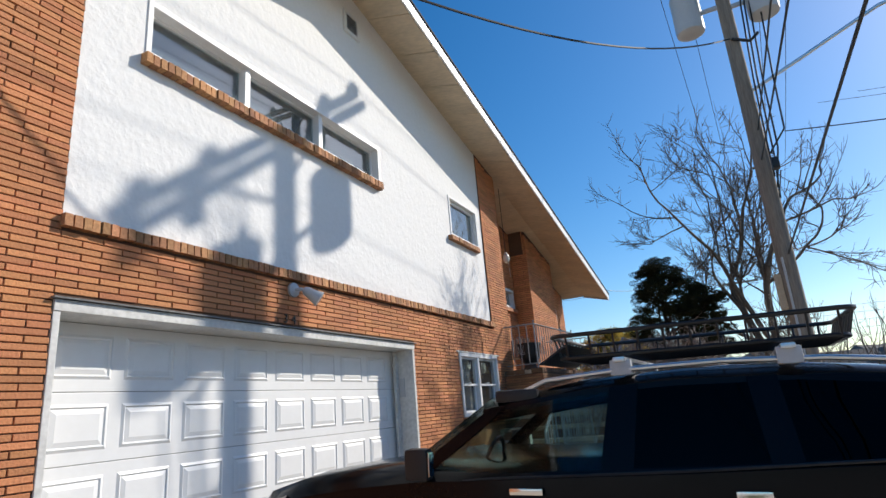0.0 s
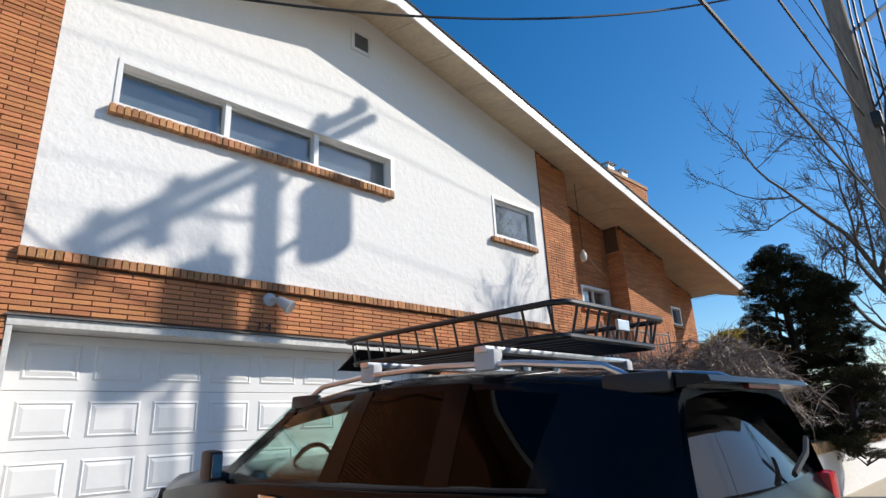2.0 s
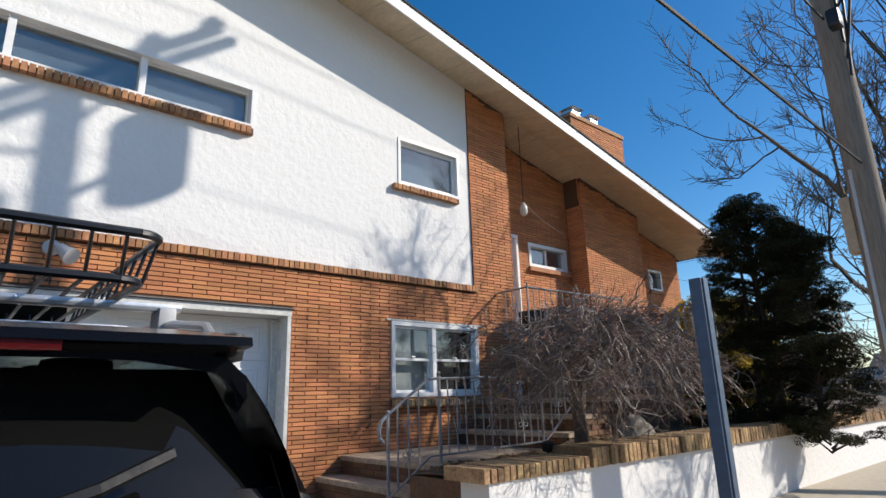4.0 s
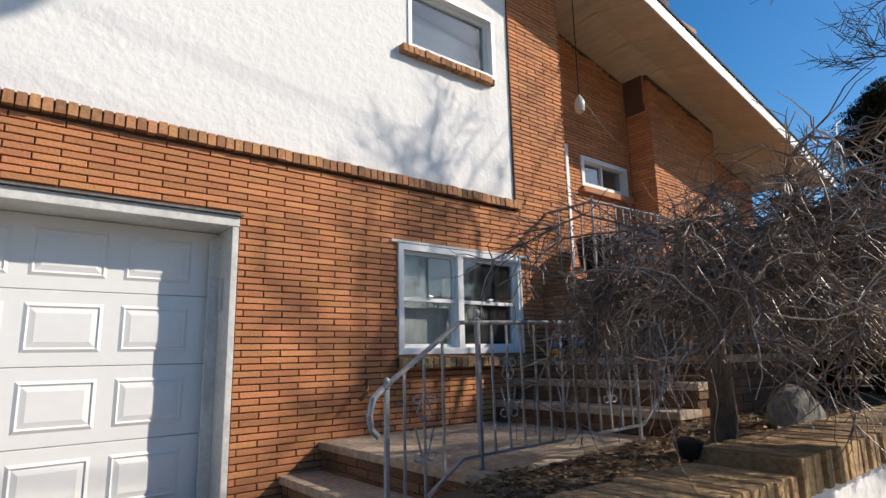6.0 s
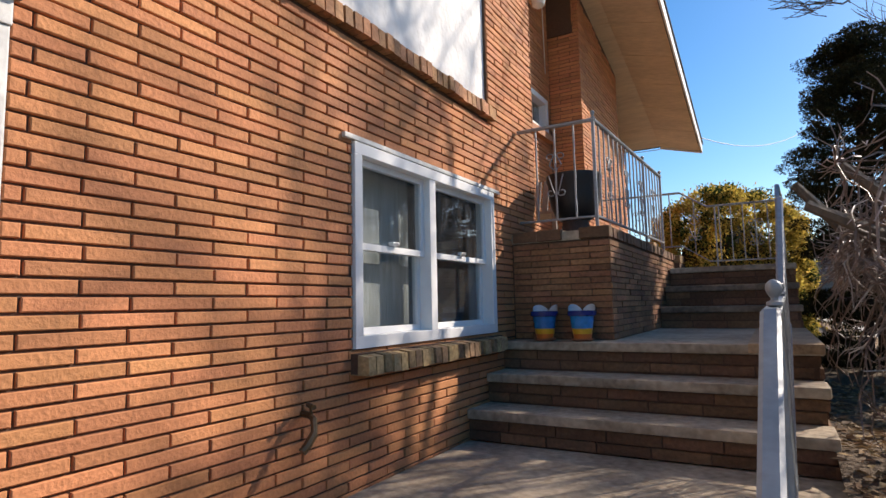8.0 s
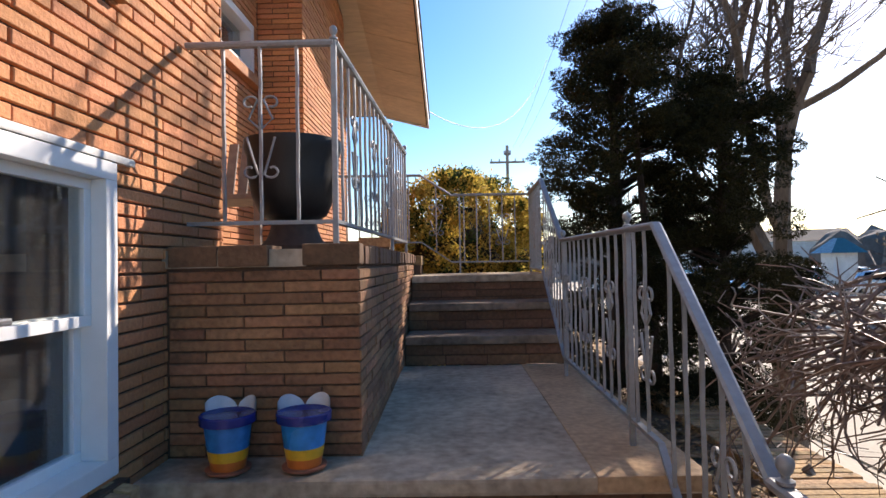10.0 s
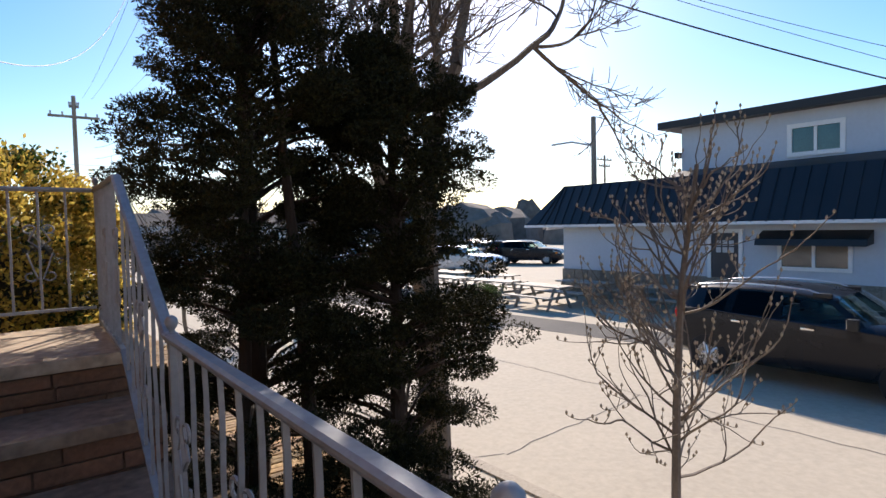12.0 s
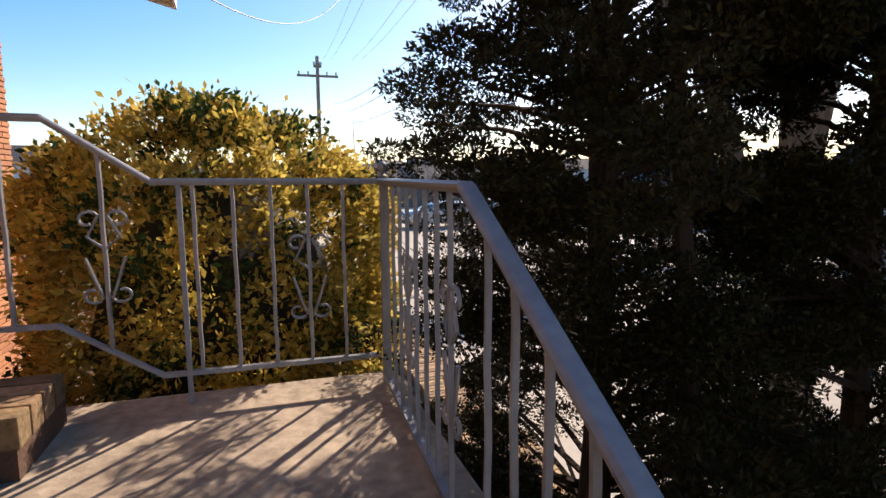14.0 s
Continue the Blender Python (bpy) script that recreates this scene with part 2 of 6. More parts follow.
    def loft(self, rings, closed=True, caps=True):
        k, n = len(self.v), len(rings[0])
        for r in rings:
            self.v += [tuple(p) for p in r]
        for i in range(len(rings) - 1):
            for s in range(n if closed else n - 1):
                t = (s + 1) % n
                self.f.append((k + i * n + s, k + i * n + t, k + (i + 1) * n + t, k + (i + 1) * n + s))
        if caps and closed:
            self.f += [tuple(k + s for s in reversed(range(n))), tuple(k + (len(rings) - 1) * n + s for s in range(n))]
        return self

    def mesh(self, name, material, smooth=None):
        me = bpy.data.meshes.new(name)
        me.from_pydata(self.v, [], self.f)
        me.materials.append(material)
        if self.smooth if smooth is None else smooth:
            me.polygons.foreach_set("use_smooth", [True] * len(me.polygons))
            me.set_sharp_from_angle(angle=radians(40))
        me.update()
        return me


def fix(ob):
    """Turns all faces outward."""
    bm = bmesh.new()
    bm.from_mesh(ob.data)
    bmesh.ops.recalc_face_normals(bm, faces=bm.faces)
    bm.to_mesh(ob.data)
    bm.free()
    return ob


def thing(name, at, label, category, group="", kind=""):
    ob = new(name)
    ob.location = at
    ob.empty_display_size = 0.1
    return tagged(ob, label, category, group, kind)


def part(name, shape, material, parent, label="", smooth=None, kind=""):
    """One mesh under a thing or a part; the shape is given in world places."""
    ob = new(name, shape.mesh(name, material, smooth))
    ob.parent = parent
    if parent.parent is None:
        ob.matrix_parent_inverse = Matrix.Translation(parent.location).inverted()
    if label:
        ob["label"] = label
    if kind:
        ob["kind"] = kind
    return ob


def solid(name, shape, material, label, category="", kind="structure", smooth=None):
    """A one-mesh thing."""
    return tagged(new(name, shape.mesh(name, material, smooth)), label, category, kind=kind)


def arc(p, q, bend, n=8):
    """Points from p to q, sagging by bend."""
    p, q = Vector(p), Vector(q)
    return [p.lerp(q, i / n) + Vector((0, 0, -bend * 4 * (i / n) * (1 - i / n))) for i in range(n + 1)]


BRICKS = []  # pieces, laid last


def brick_face(owner, origin, u, n, length, z0, z1, holes=(), top=None, near=None, pitch=0.05, long=0.305, joint=0.009, proud=0.012, clay=None):
    """Notes a face of running-bond bricks: u along it, n outward; holes as (u0, u1, z0, z1); near: stretch of u laid as single pieces."""
    BRICKS.append((owner, Vector(origin), Vector(u), Vector(n), length, z0, z1, list(holes), top, near, pitch, long, joint, proud, clay or BRICK))


def slab_with_holes(shape, origin, u, n, length, z0, z1, thick, holes=(), top=None):
    """A wall slab whose outer face lies on origin, cut by openings; top: height of the slope along u."""
    us = sorted({0, length, *[h[0] for h in holes], *[h[1] for h in holes]})
    us = [a for a in us if 0 <= a <= length]
    o, u, n = Vector(origin), Vector(u), Vector(n)
    for a, b in zip(us, us[1:]):
        cuts = sorted([(h[2], h[3]) for h in holes if h[0] < (a + b) / 2 < h[1]])
        z = z0
        spans = []
        for c, d in cuts:
            if c > z:
                spans.append((z, c, c))
            z = max(z, d)
        ta, tb = (top(a), top(b)) if top else (z1, z1)
        if min(ta, tb) > z:
            spans.append((z, ta, tb))
        for lo, ha, hb in spans:
            p = [o + u * a + Vector((0, 0, lo)), o + u * b + Vector((0, 0, lo))]
            q = [p[1] - n * thick, p[0] - n * thick]
            t = [o + u * a + Vector((0, 0, ha)), o + u * b + Vector((0, 0, hb))]
            w = [t[1] - n * thick, t[0] - n * thick]
            shape.hexa(p + q + t + w)
    return shape


# ---- the house ----
WX, SX, RX, BX = -4.0, -4.03, -4.68, -4.25  # brick face, stucco, recess, bay
RIDGE_Y, RIDGE_Z = 5.9, 6.98


def soffit_z(y):
    return RIDGE_Z - 0.221 * (y - RIDGE_Y) if y > RIDGE_Y else RIDGE_Z - 0.23 * (RIDGE_Y - y)


def eave_z(y):
    """Where the boards meet the walls: they rise a little from the fascia inward."""
    return soffit_z(y) + 0.2


Y0 = -3.0  # where the facade begins, out of sight
GAR = (2.18, 7.0, 0.0, 2.16)  # garage opening: y0, y1, z0, z1
BWIN = (8.46, 10.08, 1.10, 2.12)
LWIN = (2.72, 6.41, 4.39, 4.96)
SWIN = (8.62, 9.84, 4.17, 4.93)
HOLES = [(a - Y0, b - Y0, c, d) for a, b, c, d in (GAR, BWIN)]

front = thing("wall_front", (WX, 4, 0), "orange roman brick front wall with dark raked joints", "wall", kind="structure")
s = Shape()
slab_with_holes(s, (WX - 0.012, Y0, -0.6), (0, 1, 0), (1, 0, 0), 10.98 - Y0, 0, 0, 0.28, [(a, b, c + 0.6, d + 0.6) for a, b, c, d in HOLES], top=lambda u: 3.37)
part("mortar_wall", s, MORTAR, front, "dark recessed mortar bed")
brick_face(front, (WX - 0.012, Y0, 0), (0, 1, 0), (1, 0, 0), 10.98 - Y0, -0.45, 2.67, HOLES, near=(10.02, 13.9))

left_pier = thing("wall_left_pier", (WX, 0, 2.8), "tall orange brick pier beside the white stucco", "wall", kind="structure")
s = Shape()
slab_with_holes(s, (WX - 0.012, Y0, 2.77), (0, 1, 0), (1, 0, 0), 2.18 - Y0, 0, 0, 0.28, top=lambda u: eave_z(Y0 + u) - 2.77)
part("mortar_wall", s, MORTAR, left_pier)
brick_face(left_pier, (WX - 0.012, Y0, 0), (0, 1, 0), (1, 0, 0), 2.18 - Y0, 2.67, 6.6, top=lambda u: eave_z(Y0 + u), near=(4.3, 5.18))
right_pier = thing("wall_right_pier", (WX, 10.5, 2.8), "narrow orange brick pier at the edge of the stucco", "wall", kind="structure")
s = Shape()
slab_with_holes(s, (WX - 0.012, 10.06, 2.77), (0, 1, 0), (1, 0, 0), 0.92, 0, 0, 0.68, top=lambda u: eave_z(10.06 + u) - 2.77)
part("mortar_wall", s, MORTAR, right_pier)
brick_face(right_pier, (WX - 0.012, 10.06, 0), (0, 1, 0), (1, 0, 0), 0.92, 2.67, 6.5, top=lambda u: eave_z(10.06 + u), near=(0, 0.92))
brick_face(right_pier, (WX, 10.98, 0), (-1, 0, 0), (0, 1, 0), 0.66, 1.9, 6.0, near=(9, 9))

s = Shape()
slab_with_holes(s, (SX, 2.18, 2.77), (0, 1, 0), (1, 0, 0), 7.88, 0, 0, 0.24,
                [(a - 2.18, b - 2.18, c - 2.77, d - 2.77) for a, b, c, d in (LWIN, SWIN)] + [(RIDGE_Y - 2.18 - 0.0005, RIDGE_Y - 2.18, 0, 0)], top=lambda u: eave_z(2.18 + u) - 2.77)
solid("wall_stucco", s, STUCCO, "rough white stucco upper wall", "wall")

# course of upright bricks under the stucco and window sills
def rowlock(owner, x0, x1, y0, y1, z0, z1, step=0.068, material=None, slope=0.012):
    k, y = 0, y0
    meshes = []
    rnd = random.Random(int(y0 * 100) + int(z0 * 77))
    for j in range(4):
        b = Shape()
        w = step - 0.009
        d = 0.004 * j
        b.hexa([(x0, 0, z0), (x1 + d, 0, z0), (x1 + d, w, z0), (x0, w, z0), (x0, 0, z1), (x1 + d - 0.004, 0.003, z1 - slope), (x1 + d - 0.004, w - 0.003, z1 - slope), (x0, w, z1)])
        meshes.append(b.mesh("brick", material or COPING, False))
    while y + step <= y1 + 0.01:
        ob = new("brick", rnd.choice(meshes))
        ob.parent = owner
        ob.matrix_parent_inverse = Matrix.Translation(owner.location).inverted()
        ob.location = (rnd.uniform(-0.003, 0.003), y, rnd.uniform(-0.003, 0.003))
        y += step


BELT = mat("belt_course_brick", (0.36, 0.16, 0.07), 0.85, vary=0.3, grain=40, blotch=4, bump=0.3, rnd=0.28, tint=(0.45, 0.22, 0.1))
belt = thing("belt_course", (WX, 6, 2.7), "projecting course of upright orange bricks below the stucco", "trim", kind="structure")
part("mortar_bed", Shape().box(-4.2, -3.985, 2.19, 10.1, 2.675, 2.765), MORTAR, belt)
rowlock(belt, -4.1, -3.955, 2.165, 10.12, 2.672, 2.775, material=BELT)

# recess, bay and far end of the house
recess = thing("wall_recess", (RX, 13, 1.8), "shaded orange brick wall set back behind the terrace", "wall", kind="structure")
UWIN = (12.2, 13.38, 3.49, 3.98)
DOOR = (10.99, 11.86, 1.88, 4.05)
FWIN = (16.55, 17.14, 3.46, 3.98)
s = Shape()
hs = [(a - 10.9, b - 10.9, c + 0.5, d + 0.5) for a, b, c, d in (UWIN, DOOR, FWIN)]
slab_with_holes(s, (RX - 0.012, 10.9, -0.5), (0, 1, 0), (1, 0, 0), 7.15, 0, 0, 0.28, hs, top=lambda u: eave_z(10.9 + u) + 0.5)
part("mortar_wall", s, MORTAR, recess)
brick_face(recess, (RX - 0.012, 10.98, 0), (0, 1, 0), (1, 0, 0), 2.52, 1.8, 6.0, [(a - 10.98, b - 10.98, c, d) for a, b, c, d in (UWIN, DOOR)], top=lambda u: eave_z(10.98 + u), near=(0.9, 2.3))
brick_face(recess, (RX - 0.012, 15.6, 0), (0, 1, 0), (1, 0, 0), 2.45, 0.0, 5.2, [(FWIN[0] - 15.6, FWIN[1] - 15.6, FWIN[2], FWIN[3])], top=lambda u: eave_z(15.6 + u), near=(9, 9))
bay = thing("wall_bay", (BX, 14.5, 1.8), "projecting orange brick chimney breast", "wall", kind="structure")
s = Shape()
slab_with_holes(s, (BX - 0.012, 13.512, -0.4), (0, 1, 0), (1, 0, 0), 2.08, 0, 0, 0.40, top=lambda u: eave_z(13.5 + u) + 0.4)
part("mortar_wall", s, MORTAR, bay)
brick_face(bay, (BX - 0.012, 13.5, 0), (0, 1, 0), (1, 0, 0), 2.1, 0.0, 5.5, top=lambda u: eave_z(13.5 + u) - 0.03, near=(0, 0.6))
brick_face(bay, (RX, 13.512, 0), (1, 0, 0), (0, -1, 0), 0.43, 1.85, 5.43, near=(9, 9))

# body of the house behind, closing it
s = Shape()
s.box(-9.5, -9.3, Y0, 18.05, -0.6, 4.4)
s.box(-9.5, -4.3, Y0 - 0.2, Y0, -0.6, 4.9)
s.box(-9.5, RX - 0.3, 17.85, 18.05, -0.6, 4.3)
solid("wall_back", s, MORTAR, "plain brick back and side walls of the house", "wall")

# roof
FX = -3.28
s = Shape()
for ya, yb in ((Y0 - 0.4, RIDGE_Y), (RIDGE_Y, 18.45)):
    za, zb = soffit_z(ya), soffit_z(yb)
    for xa, xb, ra, rb in ((FX + 0.045, SX, 0.165, 0.23), (SX, -9.8, 0.23, 0.23)):
        s.hexa([(xa, ya, za + ra), (xa, yb, zb + ra), (xb, yb, zb + rb), (xb, ya, za + rb), (xa, ya, za + ra + 0.03), (xa, yb, zb + ra + 0.03), (xb, yb, zb + rb + 0.03), (xb, ya, za + rb + 0.03)])
roof = solid("roof", s, ROOFING, "dark shingle roof with a shallow pitch", "roof")
s = Shape()
k = 0
for ya, yb in ((Y0 - 0.3, RIDGE_Y), (RIDGE_Y, 18.35)):
    n = int(abs(yb - ya) / 0.4)
    for i in range(n):
        a, b = ya + (yb - ya) * i / n, ya + (yb - ya) * (i + 1) / n - 0.006
        za, zb = soffit_z(a), soffit_z(b)
        d = 0.004 * (i % 2)
        for xa, xb, ra, rb in ((FX - 0.02, SX, 0.0, 0.2), (SX, -4.75, 0.2, 0.2)):
            s.hexa([(xa, a, za + ra - d), (xa, b, zb + ra - d), (xb, b, zb + rb - d), (xb, a, za + rb - d), (xa, a, za + ra + 0.02), (xa, b, zb + ra + 0.02), (xb, b, zb + rb + 0.02), (xb, a, za + rb + 0.02)])
solid("ceiling_soffit", s, SOFFIT, "cream painted board soffit under the deep eaves with brown stains", "soffit")
s = Shape()
for ya, yb in ((Y0 - 0.35, RIDGE_Y), (RIDGE_Y, 18.4)):
    za, zb = soffit_z(ya), soffit_z(yb)
    s.hexa([(FX, ya, za - 0.03), (FX + 0.025, ya, za - 0.03), (FX + 0.025, yb, zb - 0.03), (FX, yb, zb - 0.03), (FX, ya, za + 0.163), (FX + 0.025, ya, za + 0.163), (FX + 0.025, yb, zb + 0.163), (FX, yb, zb + 0.163)])
ze = soffit_z(18.4)
for xa, xb, ra, rb in ((FX, SX, -0.03, 0.17), (SX, -9.8, 0.17, 0.17)):
    s.hexa([(xa, 18.37, ze + ra), (xb, 18.37, ze + rb), (xb, 18.395, ze + rb), (xa, 18.395, ze + ra), (xa, 18.37, ze + 0.16), (xb, 18.37, ze + 0.225), (xb, 18.395, ze + 0.225), (xa, 18.395, ze + 0.16)])
solid("trim_fascia", s, WHITE, "white fascia board along the sloping roof edge", "fascia")

chim = thing("chimney", (-4.7, 14.7, 5.2), "broad tan brick chimney with two metal flue caps on the roof", "chimney")
part("mortar_core", Shape().box(-5.45, -4.332, 13.482, 15.468, 4.9, 6.95), MORTAR, chim)
CHB = mat("tan_chimney_brick", (0.36, 0.2, 0.1), 0.85, vary=0.25, grain=40, bump=0.3, rnd=0.2)
part("cap", Shape().soft(-5.49, -4.29, 13.44, 15.51, 6.95, 7.05, 0.02), CHB, chim)
for y in (13.75, 14.42):
    part("flue_cap", Shape().box(-4.65, -4.35, y - 0.14, y + 0.14, 7.05, 7.23).hexa([(-4.72, y - 0.2, 7.23), (-4.28, y - 0.2, 7.23), (-4.28, y + 0.2, 7.23), (-4.72, y + 0.2, 7.23), (-4.6, y - 0.1, 7.29), (-4.4, y - 0.1, 7.29), (-4.4, y + 0.1, 7.29), (-4.6, y + 0.1, 7.29)]), ALU, chim, "metal flue cap")
brick_face(chim, (-4.332, 13.47, 0), (0, 1, 0), (1, 0, 0), 2.01, 5.0, 6.95, near=(9, 9))
brick_face(chim, (-5.45, 13.482, 0), (1, 0, 0), (0, -1, 0), 1.13, 5.75, 6.95, near=(9, 9))


# ---- windows and doors ----
def frame_bars(x0, x1, y0, y1, z0, z1, w):
    """Four bars round an opening in a wall that faces +x."""
    s = Shape()
    s.soft(x0, x1, y0, y1, z0, z0 + w, 0.004)
    s.soft(x0, x1, y0, y1, z1 - w, z1, 0.004)
    s.soft(x0, x1, y0, y0 + w, z0 + w, z1 - w, 0.004)
    s.soft(x0, x1, y1 - w, y1, z0 + w, z1 - w, 0.004)
    return s


def pane(x, y0, y1, z0, z1, material, owner):
    ob = part("pane", Shape().box(x, x + 0.006, y0, y1, z0, z1), material, owner)
    ob.visible_shadow = False
    return ob


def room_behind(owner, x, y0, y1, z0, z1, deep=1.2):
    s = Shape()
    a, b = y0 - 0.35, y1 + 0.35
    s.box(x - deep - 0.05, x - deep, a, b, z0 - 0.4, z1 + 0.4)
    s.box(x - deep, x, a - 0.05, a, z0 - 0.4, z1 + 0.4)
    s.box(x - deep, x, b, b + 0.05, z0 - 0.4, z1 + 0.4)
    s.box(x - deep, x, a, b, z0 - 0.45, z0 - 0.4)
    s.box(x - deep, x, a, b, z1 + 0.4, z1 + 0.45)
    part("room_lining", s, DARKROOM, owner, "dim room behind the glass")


w = thing("window_1", (SX, 4.5, 4.4), "long horizontal white window of three fixed panes with a brick sill", "window", kind="structure")
y0, y1, z0, z1 = LWIN
part("reveal", frame_bars(SX - 0.16, SX + 0.012, y0, y1, z0, z1, 0.05), WHITE, w)
fr = part("window_frame", frame_bars(SX - 0.15, SX - 0.1, y0 + 0.05, y1 - 0.05, z0 + 0.05, z1 - 0.05, 0.025), WHITE, w)
MULL = (y0, 3.925, 5.13, y1)
for yy in MULL[1:3]:
    part("mullion", Shape().soft(SX - 0.155, SX - 0.03, yy - 0.035, yy + 0.035, z0 + 0.05, z1 - 0.05, 0.005), WHITE, w)
for i in range(3):
    a, b = MULL[i], MULL[i + 1]
    pane(SX - 0.13, a + 0.04, b - 0.04, z0 + 0.06, z1 - 0.06, UPGLASS, w)
room_behind(w, SX - 0.25, y0, y1, z0, z1)
# added sheet: its blue grey stands in for reflected sky
part("curtain", Shape().box(SX - 0.24, SX - 0.22, y0, y1, z0 - 0.02, z1 + 0.02), SKYTINT, w, "added blue grey sheet imitating sky reflected in the glass")
sill = thing("window_sill", (SX, 4.5, 4.3), "sill of upright orange bricks below the long window", "sill", kind="structure")
part("mortar_bed", Shape().box(-4.2, -3.985, y0 - 0.02, y1 - 0.02, 4.285, 4.37), MORTAR, sill)
rowlock(sill, -4.15, -3.945, y0 - 0.035, y1 - 0.02, 4.28, 4.388, material=BELT)

w = thing("window_2", (SX, 9.2, 4.1), "small white upper window with one pane and a brick sill", "window", kind="structure")
y0, y1, z0, z1 = SWIN
part("reveal", frame_bars(SX - 0.14, SX + 0.015, y0, y1, z0, z1, 0.045), WHITE, w)
part("window_frame", frame_bars(SX - 0.11, SX - 0.06, y0 + 0.045, y1 - 0.045, z0 + 0.045, z1 - 0.045, 0.05), WHITE, w)
pane(SX - 0.09, y0 + 0.09, y1 - 0.09, z0 + 0.09, z1 - 0.09, UPGLASS, w)
room_behind(w, SX - 0.25, y0, y1, z0, z1)
# added sheet, tinted like the sky this pane reflects
part("curtain", Shape().box(SX - 0.24, SX - 0.22, y0, y1, z0 - 0.02, z1 + 0.02), SKYTINT, w, "added blue grey sheet imitating sky reflected in the glass")
sill = thing("window_sill", (SX, 9.2, 4.0), "sill of upright orange bricks below the small window", "sill", kind="structure")
part("mortar_bed", Shape().box(-4.2, -3.985, y0 - 0.1, y1 - 0.05, 4.075, 4.145), MORTAR, sill)
rowlock(sill, -4.15, -3.945, y0 - 0.11, y1 - 0.05, 4.065, 4.155, material=BELT)

w = thing("window_3", (WX, 9.2, 1.1), "white double-hung window pair at porch level with a worn brick sill", "window", kind="structure")
y0, y1, z0, z1 = BWIN
part("window_frame", frame_bars(WX - 0.11, WX + 0.015, y0, y1, z0, z1, 0.06), WHITE, w)
ym = 9.21
part("mullion", Shape().soft(WX - 0.1, WX + 0.008, ym - 0.035, ym + 0.035, z0 + 0.06, z1 - 0.06, 0.005), WHITE, w)
zm = (z0 + z1) / 2 + 0.0
for a, b in ((y0 + 0.06, ym - 0.035), (ym + 0.035, y1 - 0.06)):
    for c, d, dx in ((z0 + 0.06, zm + 0.02, -0.085), (zm - 0.02, z1 - 0.06, -0.05)):
        sash = part("sash", frame_bars(WX + dx - 0.02, WX + dx + 0.015, a, b, c, d, 0.035), WHITE, w)
        pane(WX + dx - 0.004, a + 0.03, b - 0.03, c + 0.03, d - 0.03, CLEAR, sash)
    part("sash_lock", Shape().soft(WX - 0.045, WX - 0.01, (a + b) / 2 - 0.03, (a + b) / 2 + 0.03, zm + 0.02, zm + 0.04, 0.006), ALU, w)
room_behind(w, WX - 0.3, y0, y1, z0, z1)
part("curtain", Shape().box(WX - 0.2, WX - 0.19, y0 - 0.0, ym + 0.02, z0 - 0.05, z1 + 0.02), CURTAIN, w, "pale curtain behind the glass")
lintel = solid("trim_lintel", Shape().soft(WX - 0.1, WX + 0.02, y0 - 0.08, y1 + 0.1, z1 + 0.002, z1 + 0.028, 0.006), WORNWHITE, "rust-flecked painted steel lintel over the window", "lintel")
sill = thing("window_sill", (WX, 9.2, 1.0), "worn sill of upright tan bricks below the porch window", "sill", kind="structure")
part("mortar_bed", Shape().box(-4.15, -3.96, y0 - 0.02, y1 + 0.02, 0.985, 1.08), MORTAR, sill)
rowlock(sill, -4.1, -3.9, y0 - 0.02, y1 + 0.04, 0.98, 1.095, slope=0.03)

w = thing("window_4", (RX, 12.7, 3.3), "white framed window in the recess with a brick sill", "window", kind="structure")
y0, y1, z0, z1 = UWIN
part("reveal", frame_bars(RX - 0.16, RX + 0.012, y0, y1, z0, z1, 0.07), WHITE, w)
ym = (y0 + y1) / 2
part("mullion", Shape().soft(RX - 0.13, RX - 0.06, ym - 0.02, ym + 0.02, z0 + 0.07, z1 - 0.07, 0.004), WHITE, w)
for a, b in ((y0 + 0.07, ym - 0.02), (ym + 0.02, y1 - 0.07)):
    pane(RX - 0.1, a, b, z0 + 0.07, z1 - 0.07, UPGLASS, w)
room_behind(w, RX - 0.3, y0, y1, z0, z1)
part("window_sill", Shape().soft(RX - 0.05, RX + 0.07, y0 - 0.04, y1 + 0.04, z0 - 0.09, z0 - 0.004, 0.008), BELT, w, "brick sill")
w = thing("window_5", (RX, 16.8, 3.4), "small white window near the end of the house", "window", kind="structure")
y0, y1, z0, z1 = FWIN
part("reveal", frame_bars(RX - 0.16, RX + 0.012, y0, y1, z0, z1, 0.06), WHITE, w)
pane(RX - 0.1, y0 + 0.06, y1 - 0.06, z0 + 0.06, z1 - 0.06, UPGLASS, w)
room_behind(w, RX - 0.3, y0, y1, z0, z1)
part("window_sill", Shape().soft(RX - 0.05, RX + 0.06, y0 - 0.04, y1 + 0.04, z0 - 0.08, z0 - 0.004, 0.008), BELT, w, "brick sill")
w = thing("door_1", (RX, 11.4, 1.9), "white storm door onto the terrace", "door", kind="structure")
y0, y1, z0, z1 = DOOR
part("door_frame", frame_bars(RX - 0.1, RX + 0.05, y0, y1, z0, z1, 0.06), WHITE, w)
part("door_leaf", frame_bars(RX - 0.05, RX - 0.01, y0 + 0.062, y1 - 0.062, z0 + 0.062, z1 - 0.062, 0.1), WHITE, w)
pane(RX - 0.03, y0 + 0.16, y1 - 0.16, z0 + 0.16, z1 - 0.16, CLEAR, w)
part("back_panel", Shape().box(RX - 0.2, RX - 0.17, y0, y1, z0, z1), DARKROOM, w)

